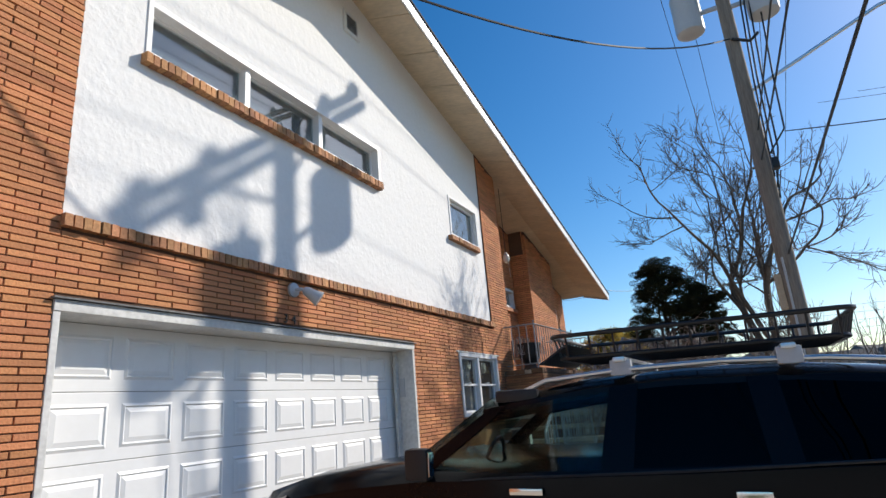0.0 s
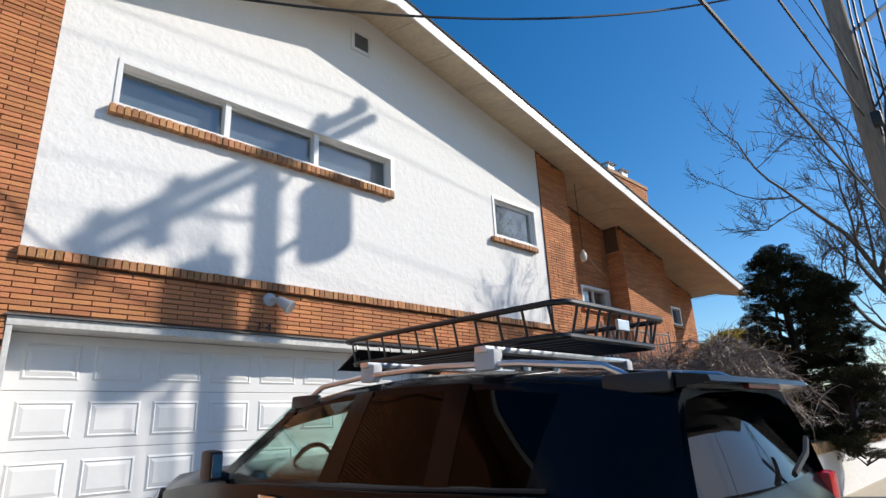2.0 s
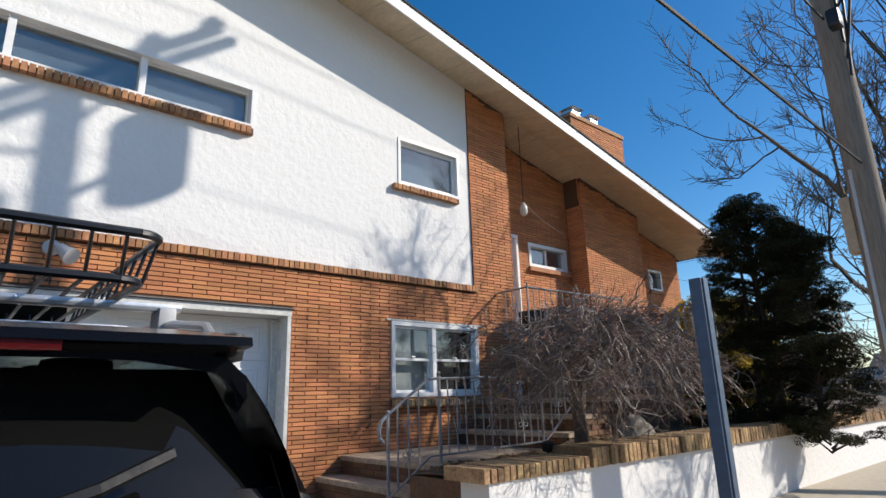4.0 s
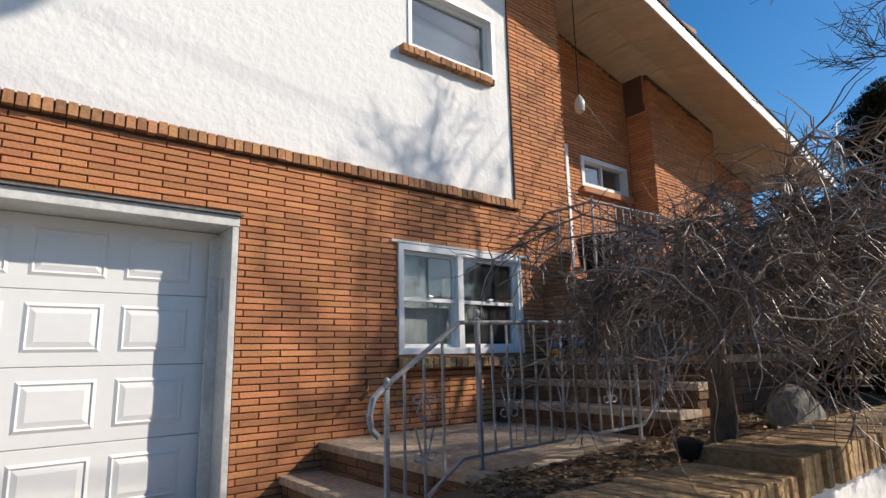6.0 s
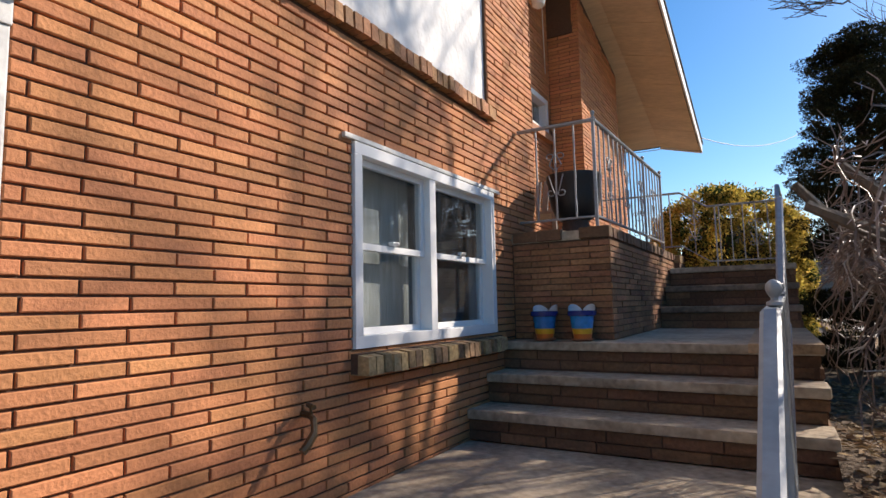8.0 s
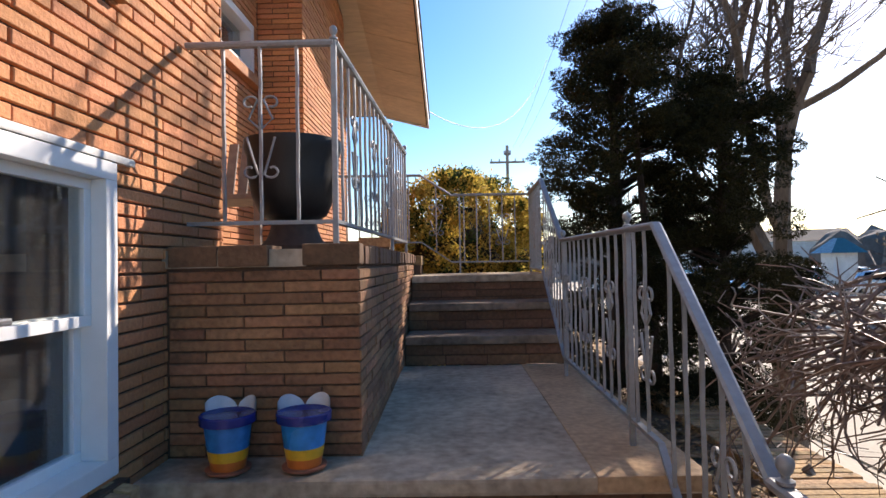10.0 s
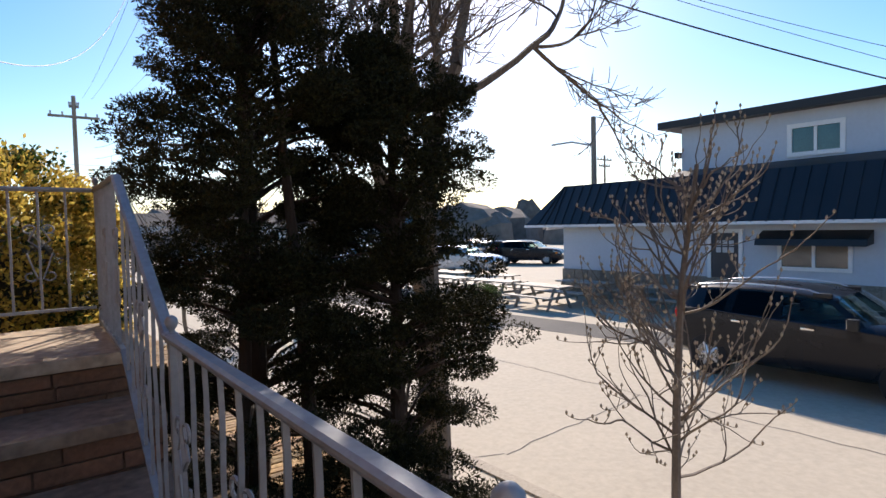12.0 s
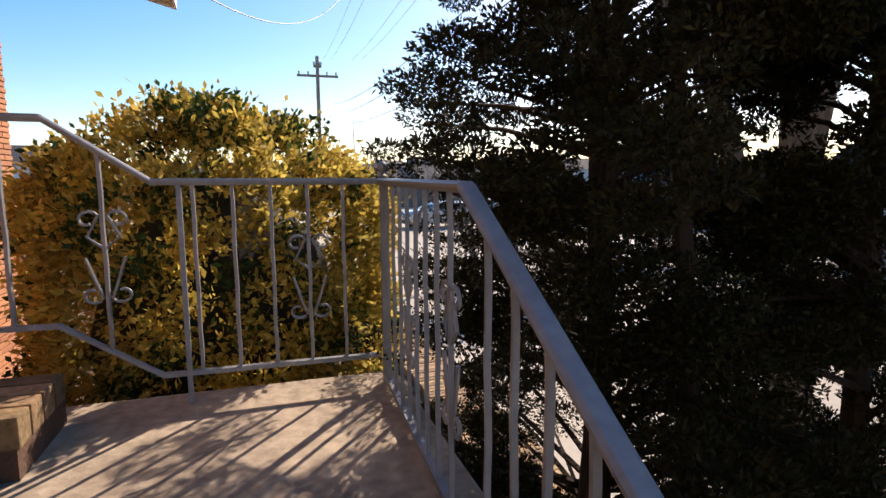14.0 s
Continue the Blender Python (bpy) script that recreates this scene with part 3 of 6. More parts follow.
# garage door
DX = WX - 0.33
y0, y1, z0, z1 = GAR
g = thing("garage_frame", (WX, 4.6, 0), "worn white timber frame round the garage opening", "door frame", kind="structure")
part("jamb", Shape().soft(DX - 0.02, WX + 0.004, y0 + 0.002, y0 + 0.05, -0.3, z1 - 0.08, 0.006), WORNWHITE, g)
part("jamb", Shape().soft(DX - 0.02, WX + 0.004, y1 - 0.05, y1 - 0.002, -0.3, z1 - 0.08, 0.006), WORNWHITE, g)
part("stop", Shape().soft(DX + 0.05, DX + 0.09, y1 - 0.13, y1 - 0.05, -0.3, z1 - 0.12, 0.004), WORNWHITE, g)
part("head", Shape().soft(DX - 0.02, WX + 0.012, y0, y1, z1 - 0.08, z1 - 0.002, 0.006), WORNWHITE, g)
part("drip_edge", Shape().box(WX - 0.02, WX + 0.04, y0 - 0.02, y1 + 0.02, z1 + 0.002, z1 + 0.014), mat("peeling_lead_flashing", (0.16, 0.16, 0.16), 0.7, vary=0.4, bump=0.5, grain=20), g, "peeling grey flashing")
part("garage_lining", Shape().box(DX - 0.5, DX - 0.45, y0 - 0.2, y1 + 0.2, -0.3, 2.5), DARKROOM, g)
gd = thing("garage_door", (DX, 4.6, 0), "white sectional garage door with raised rectangular panels, closed", "garage door")
a0, a1 = y0 + 0.05, y1 - 0.05
SEC, NP = 0.508, 8
for r in range(4):
    zb, zt = 2.08 - SEC * (4 - r), 2.08 - SEC * (3 - r) - 0.004
    sec = Shape()
    sec.soft(DX - 0.045, DX, a0, a1, zb if r else 0.002, zt, 0.006)
    sp = part("section", sec, DOORWHITE, gd)
    for c in range(NP):
        p0, p1 = 2.38 + 0.56 * c, 2.835 + 0.56 * c
        q0, q1 = zb + 0.09, zt - 0.085
        pn = Shape()
        # moulded surround and raised field
        for (e0, e1, h0, h1) in ((0.0, 0.022, 0.0, 0.012), (0.022, 0.034, 0.012, 0.002), (0.034, 0.07, 0.002, 0.012)):
            R = [[(DX + h, p0 + e, q0 + e), (DX + h, p1 - e, q0 + e), (DX + h, p1 - e, q1 - e), (DX + h, p0 + e, q1 - e)] for e, h in ((e0, h0), (e1, h1))]
            for i in range(4):
                j = (i + 1) % 4
                pn.quad(R[0][i], R[0][j], R[1][j], R[1][i])
        pn.quad((DX + 0.012, p0 + 0.07, q0 + 0.07), (DX + 0.012, p1 - 0.07, q0 + 0.07), (DX + 0.012, p1 - 0.07, q1 - 0.07), (DX + 0.012, p0 + 0.07, q1 - 0.07))
        part("panel", pn, DOORWHITE, sp)

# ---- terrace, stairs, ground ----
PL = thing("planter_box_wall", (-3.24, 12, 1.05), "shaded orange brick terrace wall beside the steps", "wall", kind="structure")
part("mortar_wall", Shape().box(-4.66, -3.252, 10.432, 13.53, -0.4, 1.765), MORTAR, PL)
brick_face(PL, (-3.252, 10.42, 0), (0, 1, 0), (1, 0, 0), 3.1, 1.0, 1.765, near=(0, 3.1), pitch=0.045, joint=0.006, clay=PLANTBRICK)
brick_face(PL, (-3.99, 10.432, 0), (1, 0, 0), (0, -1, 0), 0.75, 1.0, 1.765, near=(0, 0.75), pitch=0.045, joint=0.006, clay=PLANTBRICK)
TC = thing("terrace_coping", (-3.3, 12, 1.8), "coping of upright tan bricks on the terrace wall", "coping", kind="structure")
solid("floor_terrace", Shape().box(-4.68, -3.45, 10.42, 13.6, 1.766, 1.835), SLAB, "grey concrete terrace floor", "floor")


def coping_run(owner, x0, x1, y0, y1, z0, z1, step=0.1, along="y", material=None, seed=3):
    rnd = random.Random(seed)
    meshes = []
    for j in range(5):
        w = step - 0.012
        d = rnd.uniform(-0.012, 0.012)
        b = Shape()
        b.soft(x0 + d, x1 + d, 0, w, z0, z1 + rnd.uniform(-0.006, 0.006), 0.008) if along == "y" else b.soft(0, w, y0 + d, y1 + d, z0, z1, 0.008)
        meshes.append(b.mesh("brick", material or COPING, False))
    t, end = (y0, y1) if along == "y" else (x0, x1)
    while t + step <= end + 0.02:
        ob = new("brick", rnd.choice(meshes))
        ob.parent = owner
        ob.matrix_parent_inverse = Matrix.Translation(owner.location).inverted()
        ob.location = (0, t, 0) if along == "y" else (t, 0, 0)
        t += step


part("mortar_bed", Shape().box(-3.5, -3.25, 10.43, 13.53, 1.766, 1.83), MORTAR, TC)
coping_run(TC, -3.45, -3.225, 10.41, 13.53, 1.77, 1.85, 0.115, material=STEPBRICK)
coping_run(TC, -3.99, -3.46, 10.405, 10.6, 1.77, 1.852, 0.205, along="x", material=STEPBRICK, seed=8)

RXW = -2.02  # outer edge of the stairs


def step_block(name, y0, y1, z0, z1, x0=WX + 0.001, x1=RXW, label="worn concrete step on a brick riser", top=None):
    t = thing(name, (x0, y0, z0), label, "step", kind="structure")
    part("tread", Shape().soft(x0, x1, y0 - 0.025, y1, z1 - 0.06, z1, 0.014), top or SLAB, t)
    part("riser_core", Shape().box(x0, x1 - 0.025, y0 + 0.02, y1 - 0.002, z0, z1 - 0.061), MORTAR, t)
    bs = random.Random(int(y0 * 50))
    zz = z0
    rows = max(1, round((z1 - 0.061 - z0) / 0.066))
    h = (z1 - 0.061 - z0) / rows
    for r in range(rows):
        x = x0 - bs.uniform(0, 0.2)
        while x < x1 - 0.03:
            L = 0.3
            a, b = max(x, x0), min(x + L - 0.01, x1 - 0.02)
            if b - a > 0.03:
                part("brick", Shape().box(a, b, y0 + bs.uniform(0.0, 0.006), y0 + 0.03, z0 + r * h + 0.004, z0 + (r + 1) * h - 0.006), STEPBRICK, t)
            x += L
    # bricks on the open side
    y = y0
    for r in range(rows):
        y = y0 + (0.15 if r % 2 else 0)
        while y < min(y1, y0 + 3.2) - 0.02:
            b = min(y + 0.295, y1)
            part("brick", Shape().box(x1 - 0.03, x1 - bs.uniform(0.006, 0.014), y, b - 0.008, z0 + r * h + 0.004, z0 + (r + 1) * h - 0.006), STEPBRICK, t)
            y += 0.305
    return t


L1, L2, L3 = 0.44, 1.03, 1.66
step_block("step", 7.40, 7.72, -0.25, 0.23)
step_block("landing", 7.72, 9.62, -0.25, L1, label="sunlit concrete porch landing at the window")
step_block("step", 9.62, 9.92, L1, 0.635)
step_block("step", 9.92, 10.2, L1, 0.83)
step_block("landing", 10.2, 12.33, L1, L2, label="shaded concrete landing beside the terrace wall")
EDGING = mat("worn_tan_edging", (0.4, 0.25, 0.14), 0.9, vary=0.35, grain=30, blotch=3, bump=0.3, tint=(0.5, 0.34, 0.2))
solid("trim_landing_edge", Shape().soft(-2.4, RXW + 0.004, 10.17, 12.3, L2 - 0.05, L2 + 0.005, 0.004), EDGING, "worn tan edging along the open side of the landing", "edging")
# these two treads carry their shade in the concrete colour
step_block("step", 12.33, 12.7, L2, 1.24, x0=-3.23, top=SHADETREAD)
step_block("step", 12.7, 13.08, L2, 1.45, x0=-3.23, top=SHADETREAD)
step_block("landing", 13.08, 14.1, L2, L3, x0=-3.23, label="top landing of worn concrete dappled by tree shade")
step_block("landing", 13.56, 14.1, 1.2, L3, x0=-4.2, x1=-3.232, label="top landing of worn concrete turning to the house")
for i, (xx, zz) in enumerate(((-3.17, 1.84), (-3.46, 2.02))):
    t = thing("brick_step", (xx, 13.8, L3), "step of upright bricks leading up to the terrace", "step", kind="structure")
    part("mortar_bed", Shape().box(-4.6, xx - 0.01, 13.545, 13.94, L3 + 0.001, zz - 0.03), MORTAR, t)
    yy = 13.54
    while yy < 13.86:
        part("brick", Shape().soft(xx - 0.3, xx, yy, yy + 0.085, zz - 0.09, zz, 0.008), COPING, t)
        yy += 0.097

# ground: one sheet, sloping from the garage to the street
s = Shape()


def ground_z(x):
    return max(-0.45, min(0.0, -0.085 * (x + 3.6))) if x < 1.5 else -0.45


xs = [-400, -60, -10, -4.4, -4.0, -3.6, -3, -2, -1, 0, 1, 1.45]
ys = [-400, -60, -20, -8, 0, 4, 6.99, 12, 20, 30, 60, 400]
for xa, xb in zip(xs, xs[1:]):
    for ya, yb in zip(ys, ys[1:]):
        s.quad((xa, ya, ground_z(xa)), (xb, ya, ground_z(xb)), (xb, yb, ground_z(xb)), (xa, yb, ground_z(xa)))
xs2 = [1.45, 1.46, 4, 8, 16, 30, 80, 400]
for xa, xb in zip(xs2, xs2[1:]):
    for ya, yb in zip(ys, ys[1:]):
        za, zb = (ground_z(1.4) if xa == 1.45 else -0.55), -0.55
        s.quad((xa, ya, za), (xb, ya, zb), (xb, yb, zb), (xa, yb, za))
solid("ground", s, LOT, "pale concrete drive, pavement and street", "ground")

# kerb strip, pavement slabs and joints
s = Shape()
s.box(1.4, 1.55, -30, 6.2, -0.6, -0.425)
s.box(1.4, 1.55, 9.2, 60, -0.6, -0.40)
solid("kerb", s, CONCRETE, "low concrete kerb along the street", "kerb")
solid("road_strip", Shape().hexa([(13.5, -20, -0.6), (15.0, -20, -0.6), (7.35, 40, -0.6), (5.75, 40, -0.6), (13.5, -20, -0.546), (15.0, -20, -0.546), (7.35, 40, -0.546), (5.75, 40, -0.546)]), ASPHALT, "dark asphalt drainage strip across the street", "road")
s = Shape()
rr = random.Random(5)
for (xa, ya), (xb, yb) in (((5.25, 30), (5.5, -10)), ((5.35, 15.2), (2.1, 14.95)), ((2.1, 14.95), (1.5, 15.3)), ((5.38, 8), (1.5, 8.1))):
    n = int(math.hypot(xb - xa, yb - ya) / 0.25)
    p = [(xa + (xb - xa) * i / n + rr.uniform(-0.03, 0.03), ya + (yb - ya) * i / n + rr.uniform(-0.03, 0.03)) for i in range(n + 1)]
    for (ax, ay), (bx, by) in zip(p, p[1:]):
        w = 0.007
        dx, dy = (w, 0) if abs(by - ay) > abs(bx - ax) else (0, w)
        s.quad((ax - dx, ay - dy, -0.546), (ax + dx, ay + dy, -0.546), (bx + dx, by + dy, -0.546), (bx - dx, by - dy, -0.546))
solid("road_crack", s, ASPHALT, "tarred cracks in the pale street concrete", "crack")

# retaining wall with brick coping
RWX = -0.78
rw = thing("retaining_wall", (-1, 12, -0.3), "low whitewashed retaining wall with tan brick coping", "wall", kind="structure")
part("wall_body", Shape().box(RWX - 0.34, RWX - 0.03, 7.08, 26, -0.6, 0.45), STUCCO, rw, "white rendered face")
part("wall_return", Shape().box(-2.04, RWX - 0.345, 7.28, 7.42, -0.6, 0.4), STEPBRICK, rw)
part("coping_bed", Shape().box(RWX - 0.4, RWX - 0.04, 7.06, 26, 0.452, 0.5), MORTAR, rw)
coping_run(rw, RWX - 0.46, RWX, 7.02, 8.3, 0.452, 0.555, 0.07)
coping_run(rw, RWX - 0.46, RWX + 0.01, 8.3, 25.9, 0.452, 0.61, 0.07, seed=5)
s = Shape()
gx = np.linspace(-2.04, RWX - 0.4, 14)
gy = np.linspace(7.3, 30, 120)
zz = lambda x, y: 0.42 + 0.05 * noise.noise((x * 2, y * 2, 0)) + (0.12 if y > 9.5 else 0.04 * (y - 7.3))
for xa, xb in zip(gx, gx[1:]):
    for ya, yb in zip(gy, gy[1:]):
        s.quad((xa, ya, zz(xa, ya)), (xb, ya, zz(xb, ya)), (xb, yb, zz(xb, yb)), (xa, yb, zz(xa, yb)))
solid("ground_bed", s, SOIL, "dark planting bed littered with dry leaves", "soil", smooth=True)
solid("ground_back_bed", Shape().box(-9, -2.04, 14.12, 40, -0.5, 0.6), SOIL, "dark soil behind the top landing", "soil")


# ---- ironwork ----
def scroll(s, x, y, z, h, axis):
    """A lyre of two scrolls with a diamond, about an upright bar."""
    for side in (-1, 1):
        for top in (-1, 1):
            pts = []
            for i in range(11):
                t = i / 10
                a = math.pi * (0.15 + 1.5 * t)
                r = 0.036 * (1 - 0.55 * t)
                pts.append((side * (0.045 + r * math.cos(a) * -1 + 0.0), top * (h / 2 - 0.03 + r * math.sin(a) * 0.9)))
            pts = [(side * 0.004, top * h * 0.1), (side * 0.05, top * h * 0.22)] * (top > 0) + [(side * 0.06, 0.0), (side * 0.03, -h * 0.3)] * (top < 0) + pts
            s.tube([(x + axis[0] * u, y + axis[1] * u, z + v) for u, v in pts], 0.0055, 5)


def iron_railing(name, label, pts, drop, posts, spacing=0.115, w=0.0115, ball=True, curl=False, scrolls=4):
    """A railing along pts (top rail): level and sloping rails, upright bars, posts with ball finials."""
    r = thing(name, (pts[0][0], pts[0][1], pts[0][2] - drop), label, "railing")
    P = [Vector(p) for p in pts]
    for i, (a, b) in enumerate(zip(P, P[1:])):
        top = Shape()
        d = (b - a).normalized()
        side = Vector((-d.y, d.x, 0)).normalized()
        prof = ((-0.013, -0.012), (0.013, -0.012), (0.02, -0.001), (0.02, 0.006), (0.012, 0.012), (-0.012, 0.012), (-0.02, 0.006), (-0.02, -0.001))
        top.loft([[e + side * h + Vector((0, 0, z)) for h, z in prof] for e in (a, b)])
        if curl and i == 0:
            top.tube([a, a + Vector((0, -0.06, -0.05)), a + Vector((0, -0.085, -0.13)), a + Vector((0, -0.07, -0.2)), a + Vector((0, -0.03, -0.24))], 0.018, 6)
        part("top_rail", top, IRON, r, "worn grey handrail")
    for a, b in zip(P, P[1:]):
        bot = Shape()
        d = (b - a).normalized()
        side = Vector((-d.y, d.x, 0)).normalized() * 0.012
        q = [v + Vector((0, 0, -drop)) for v in (a - side, a + side, b + side, b - side)]
        bot.hexa([v - Vector((0, 0, 0.008)) for v in q] + [v + Vector((0, 0, 0.008)) for v in q])
        part("bottom_rail", bot, IRON, r)
    k = 0
    for a, b in zip(P, P[1:]):
        n = max(1, int((b - a).xy.length / spacing))
        for i in range(1, n):
            p = a.lerp(b, i / n)
            bar = Shape()
            pt = [(p.x + 0.0014 * math.sin(j * 1.9), p.y + 0.0014 * math.cos(j * 1.9), p.z - drop + drop * j / 9) for j in range(10)]
            bar.tube(pt, 0.0085, 4)
            ob = part("baluster", bar, IRON, r)
            k += 1
            if scrolls and k % scrolls == 2:
                d = (b - a).xy.normalized()
                sc = Shape()
                scroll(sc, p.x, p.y, p.z - drop * 0.52, drop * 0.46, (d.x, d.y))
                part("scroll", sc, IRON, r, "wrought iron scroll")
    for x, y, zb, zt in posts:
        po = Shape().soft(x - w, x + w, y - w, y + w, zb, zt, 0.004)
        pp = part("post", po, IRON, r)
        if ball:
            part("finial", Shape().lathe((x, y, zt), [(0.012, 0), (0.018, 0.004), (0.018, 0.011), (0.008, 0.016), (0.008, 0.022), (0.012, 0.026), (0.0165, 0.035), (0.018, 0.044), (0.016, 0.054), (0.009, 0.061), (0.002, 0.064)], 14), IRON, pp, "round ball finial", smooth=True)
    return r


iron_railing("stair_railing", "grey wrought iron stair railing with scrolls and ball finials",
             [(-2.28, 7.19, 0.92), (-2.26, 7.70, 1.265), (-2.22, 9.42, 1.30), (-2.18, 10.18, 1.885), (-2.17, 11.9, 1.90), (-2.14, 12.9, 2.44), (-2.09, 13.98, 2.45)], 0.75,
             [(-2.28, 7.21, 0.02, 0.91), (-2.25, 7.83, L1 - 0.02, 1.28), (-2.22, 9.38, L1 - 0.02, 1.31), (-2.18, 10.495, L2, 1.895), (-2.17, 11.86, L2, 1.90), (-2.09, 13.96, L3, 2.46)], curl=True)
iron_railing("landing_railing", "grey wrought iron railing across the top landing rising to the terrace",
             [(-2.11, 13.98, 2.45), (-2.885, 13.98, 2.455), (-3.19, 13.98, 2.66), (-4.2, 13.98, 2.67)], 0.68, [(-2.8, 13.98, L3, 2.45)], ball=False, spacing=0.115, w=0.009, scrolls=4)
iron_railing("terrace_railing", "grey wrought iron railing with scrolls on the terrace wall",
             [(-3.98, 10.57, 2.70), (-3.36, 10.57, 2.70), (-3.27, 13.02, 2.70)], 0.75, [(-3.36, 10.57, 1.84, 2.71), (-3.3, 12.2, 1.84, 2.70), (-3.27, 13.02, 1.84, 2.71)], spacing=0.13)


# ---- small things on the house ----
fl = thing("flood_light", (WX, 4.52, 2.55), "grey twin-swivel flood light on the brick over the garage", "lamp")
part("mount_plate", Shape().lathe((WX + 0.004, 4.52, 2.56), [(0.055, 0), (0.055, 0.02), (0.03, 0.03)], 16, pose(0, 0, 0, 0, 90, 0)), GREY, fl, smooth=True)
part("arm", Shape().tube([(WX + 0.02, 4.52, 2.56), (WX + 0.07, 4.54, 2.56), (WX + 0.1, 4.56, 2.54)], 0.014, 8), GREY, fl)
part("lamp_head", Shape().lathe((WX + 0.1, 4.56, 2.545), [(0.02, -0.02), (0.035, 0.0), (0.042, 0.05), (0.058, 0.11), (0.06, 0.12), (0.05, 0.121)], 16, pose(0, 0, 0, 0, 125, 40)), GREY, fl, "bell-shaped lamp head", smooth=True)
fl.scale = (1.4, 1.4, 1.4)


def house_digit(ch, y):
    c = bpy.data.curves.new("digit", "FONT")
    c.body, c.size, c.extrude = ch, 0.13, 0.006
    tmp = bpy.data.objects.new("digit", c)
    scene.collection.objects.link(tmp)
    me = bpy.data.meshes.new_from_object(tmp.evaluated_get(bpy.context.evaluated_depsgraph_get()))
    bpy.data.objects.remove(tmp)
    me.materials.append(mat("dark_bronze_" + ch, (0.05, 0.045, 0.04), 0.4, metal=0.6))
    ob = new("house_number", me)
    ob.matrix_world = Matrix(((0, 0, 1, WX + 0.008), (1, 0, 0, y), (0, 1, 0, 2.21), (0, 0, 0, 1)))
    tagged(ob, "dark metal house number digit " + ch + " above the garage", "house number", "house number")


house_digit("3", 4.38)
house_digit("4", 4.50)
v = thing("gable_vent", (SX, 5.83, 6.6), "small white louvred vent in the gable", "vent")
part("vent_frame", frame_bars(SX + 0.002, SX + 0.035, 5.65, 6.01, 6.5, 6.87, 0.05), WHITE, v)
part("backing", Shape().box(SX - 0.001, SX + 0.004, 5.69, 5.97, 6.54, 6.83), DARKROOM, v)
for i in range(7):
    z = 6.56 + i * 0.04
    part("slat", Shape().hexa([(SX + 0.005, 5.695, z + 0.02), (SX + 0.025, 5.695, z), (SX + 0.025, 5.965, z), (SX + 0.005, 5.965, z + 0.02), (SX + 0.005, 5.695, z + 0.025), (SX + 0.025, 5.695, z + 0.006), (SX + 0.025, 5.965, z + 0.006), (SX + 0.005, 5.965, z + 0.025)]), GREY, v)
tp = thing("garden_tap", (WX, 8.12, 0.84), "weathered brass garden tap on the brick wall", "tap")
BRASS = mat("dull_brass", (0.16, 0.11, 0.06), 0.5, metal=0.6, vary=0.4)
part("pipe", Shape().tube([(WX - 0.01, 8.12, 0.86), (WX + 0.06, 8.1, 0.86), (WX + 0.1, 8.08, 0.85), (WX + 0.12, 8.06, 0.80)], 0.014, 8), BRASS, tp, smooth=True)
part("tap_handle", Shape().tube([(WX + 0.075, 8.09, 0.86), (WX + 0.075, 8.09, 0.9)], 0.007, 6).tube([(WX + 0.04, 8.11, 0.9), (WX + 0.11, 8.07, 0.9)], 0.011, 6), BRASS, tp)
part("hose_end", Shape().tube([(WX + 0.12, 8.06, 0.80), (WX + 0.12, 8.02, 0.76), (WX + 0.115, 8.0, 0.74)], 0.018, 8), BRASS, tp, smooth=True)
kp = thing("door_keypad", (DX + 0.1, 6.93, 1.5), "slim grey keypad on the garage jamb", "keypad")
part("housing", Shape().soft(DX + 0.1, DX + 0.18, 6.935, 6.949, 1.45, 1.70, 0.006), GREY, kp)
hl = thing("hanging_lantern", (-4.06, 11.43, 4.2), "pale glass lantern hanging on a chain from the soffit", "lamp")
part("chain", Shape().tube([(-4.06, 11.43, 4.45), (-4.06, 11.43, eave_z(11.43))], 0.008, 5), BLACKSTEEL, hl)
part("shade", Shape().lathe((-4.06, 11.43, 4.2), [(0.02, 0.0), (0.06, 0.03), (0.075, 0.1), (0.07, 0.17), (0.04, 0.22), (0.015, 0.26)], 14), mat("milky_glass", (0.6, 0.57, 0.5), 0.2, vary=0.1), hl, smooth=True)
part("cable", Shape().tube(arc((-4.05, 11.5, 4.42), (-4.66, 13.3, 4.33), 0.05), 0.005, 4), WORNWHITE, hl)

# two painted pots
BLUE = mat("cobalt_glaze", (0.02, 0.24, 0.6), 0.25, vary=0.3, bump=0.05, rnd=0.1)
NAVY = mat("navy_glaze", (0.015, 0.03, 0.2), 0.25, vary=0.2, bump=0.05)
YEL = mat("yellow_glaze", (0.75, 0.42, 0.03), 0.3, vary=0.2, bump=0.05)
ORG = mat("orange_glaze", (0.62, 0.16, 0.03), 0.3, vary=0.2, bump=0.05)
TERRA = mat("terracotta", (0.36, 0.13, 0.07), 0.7, vary=0.25)
PALE = mat("white_glaze", (0.72, 0.72, 0.72), 0.35, vary=0.1)
pot = thing("flower_pot", (0, 0, 0), "blue yellow and orange banded ceramic pot with a scalloped rim", "flower pot", "pots on the landing")
for nm, m_, prof in (("saucer", TERRA, [(0.07, 0), (0.098, 0.012), (0.10, 0.022), (0.08, 0.022)]), ("orange_band", ORG, [(0.076, 0.022), (0.083, 0.06)]), ("yellow_band", YEL, [(0.0832, 0.06), (0.091, 0.105)]),
                     ("blue_band", BLUE, [(0.0915, 0.105), (0.104, 0.205)]), ("navy_rim", NAVY, [(0.106, 0.205), (0.124, 0.212), (0.125, 0.245), (0.118, 0.25), (0.11, 0.245)])):
    part(nm, Shape().lathe((0, 0, 0), prof, 24), m_, pot, smooth=True)
s = Shape()
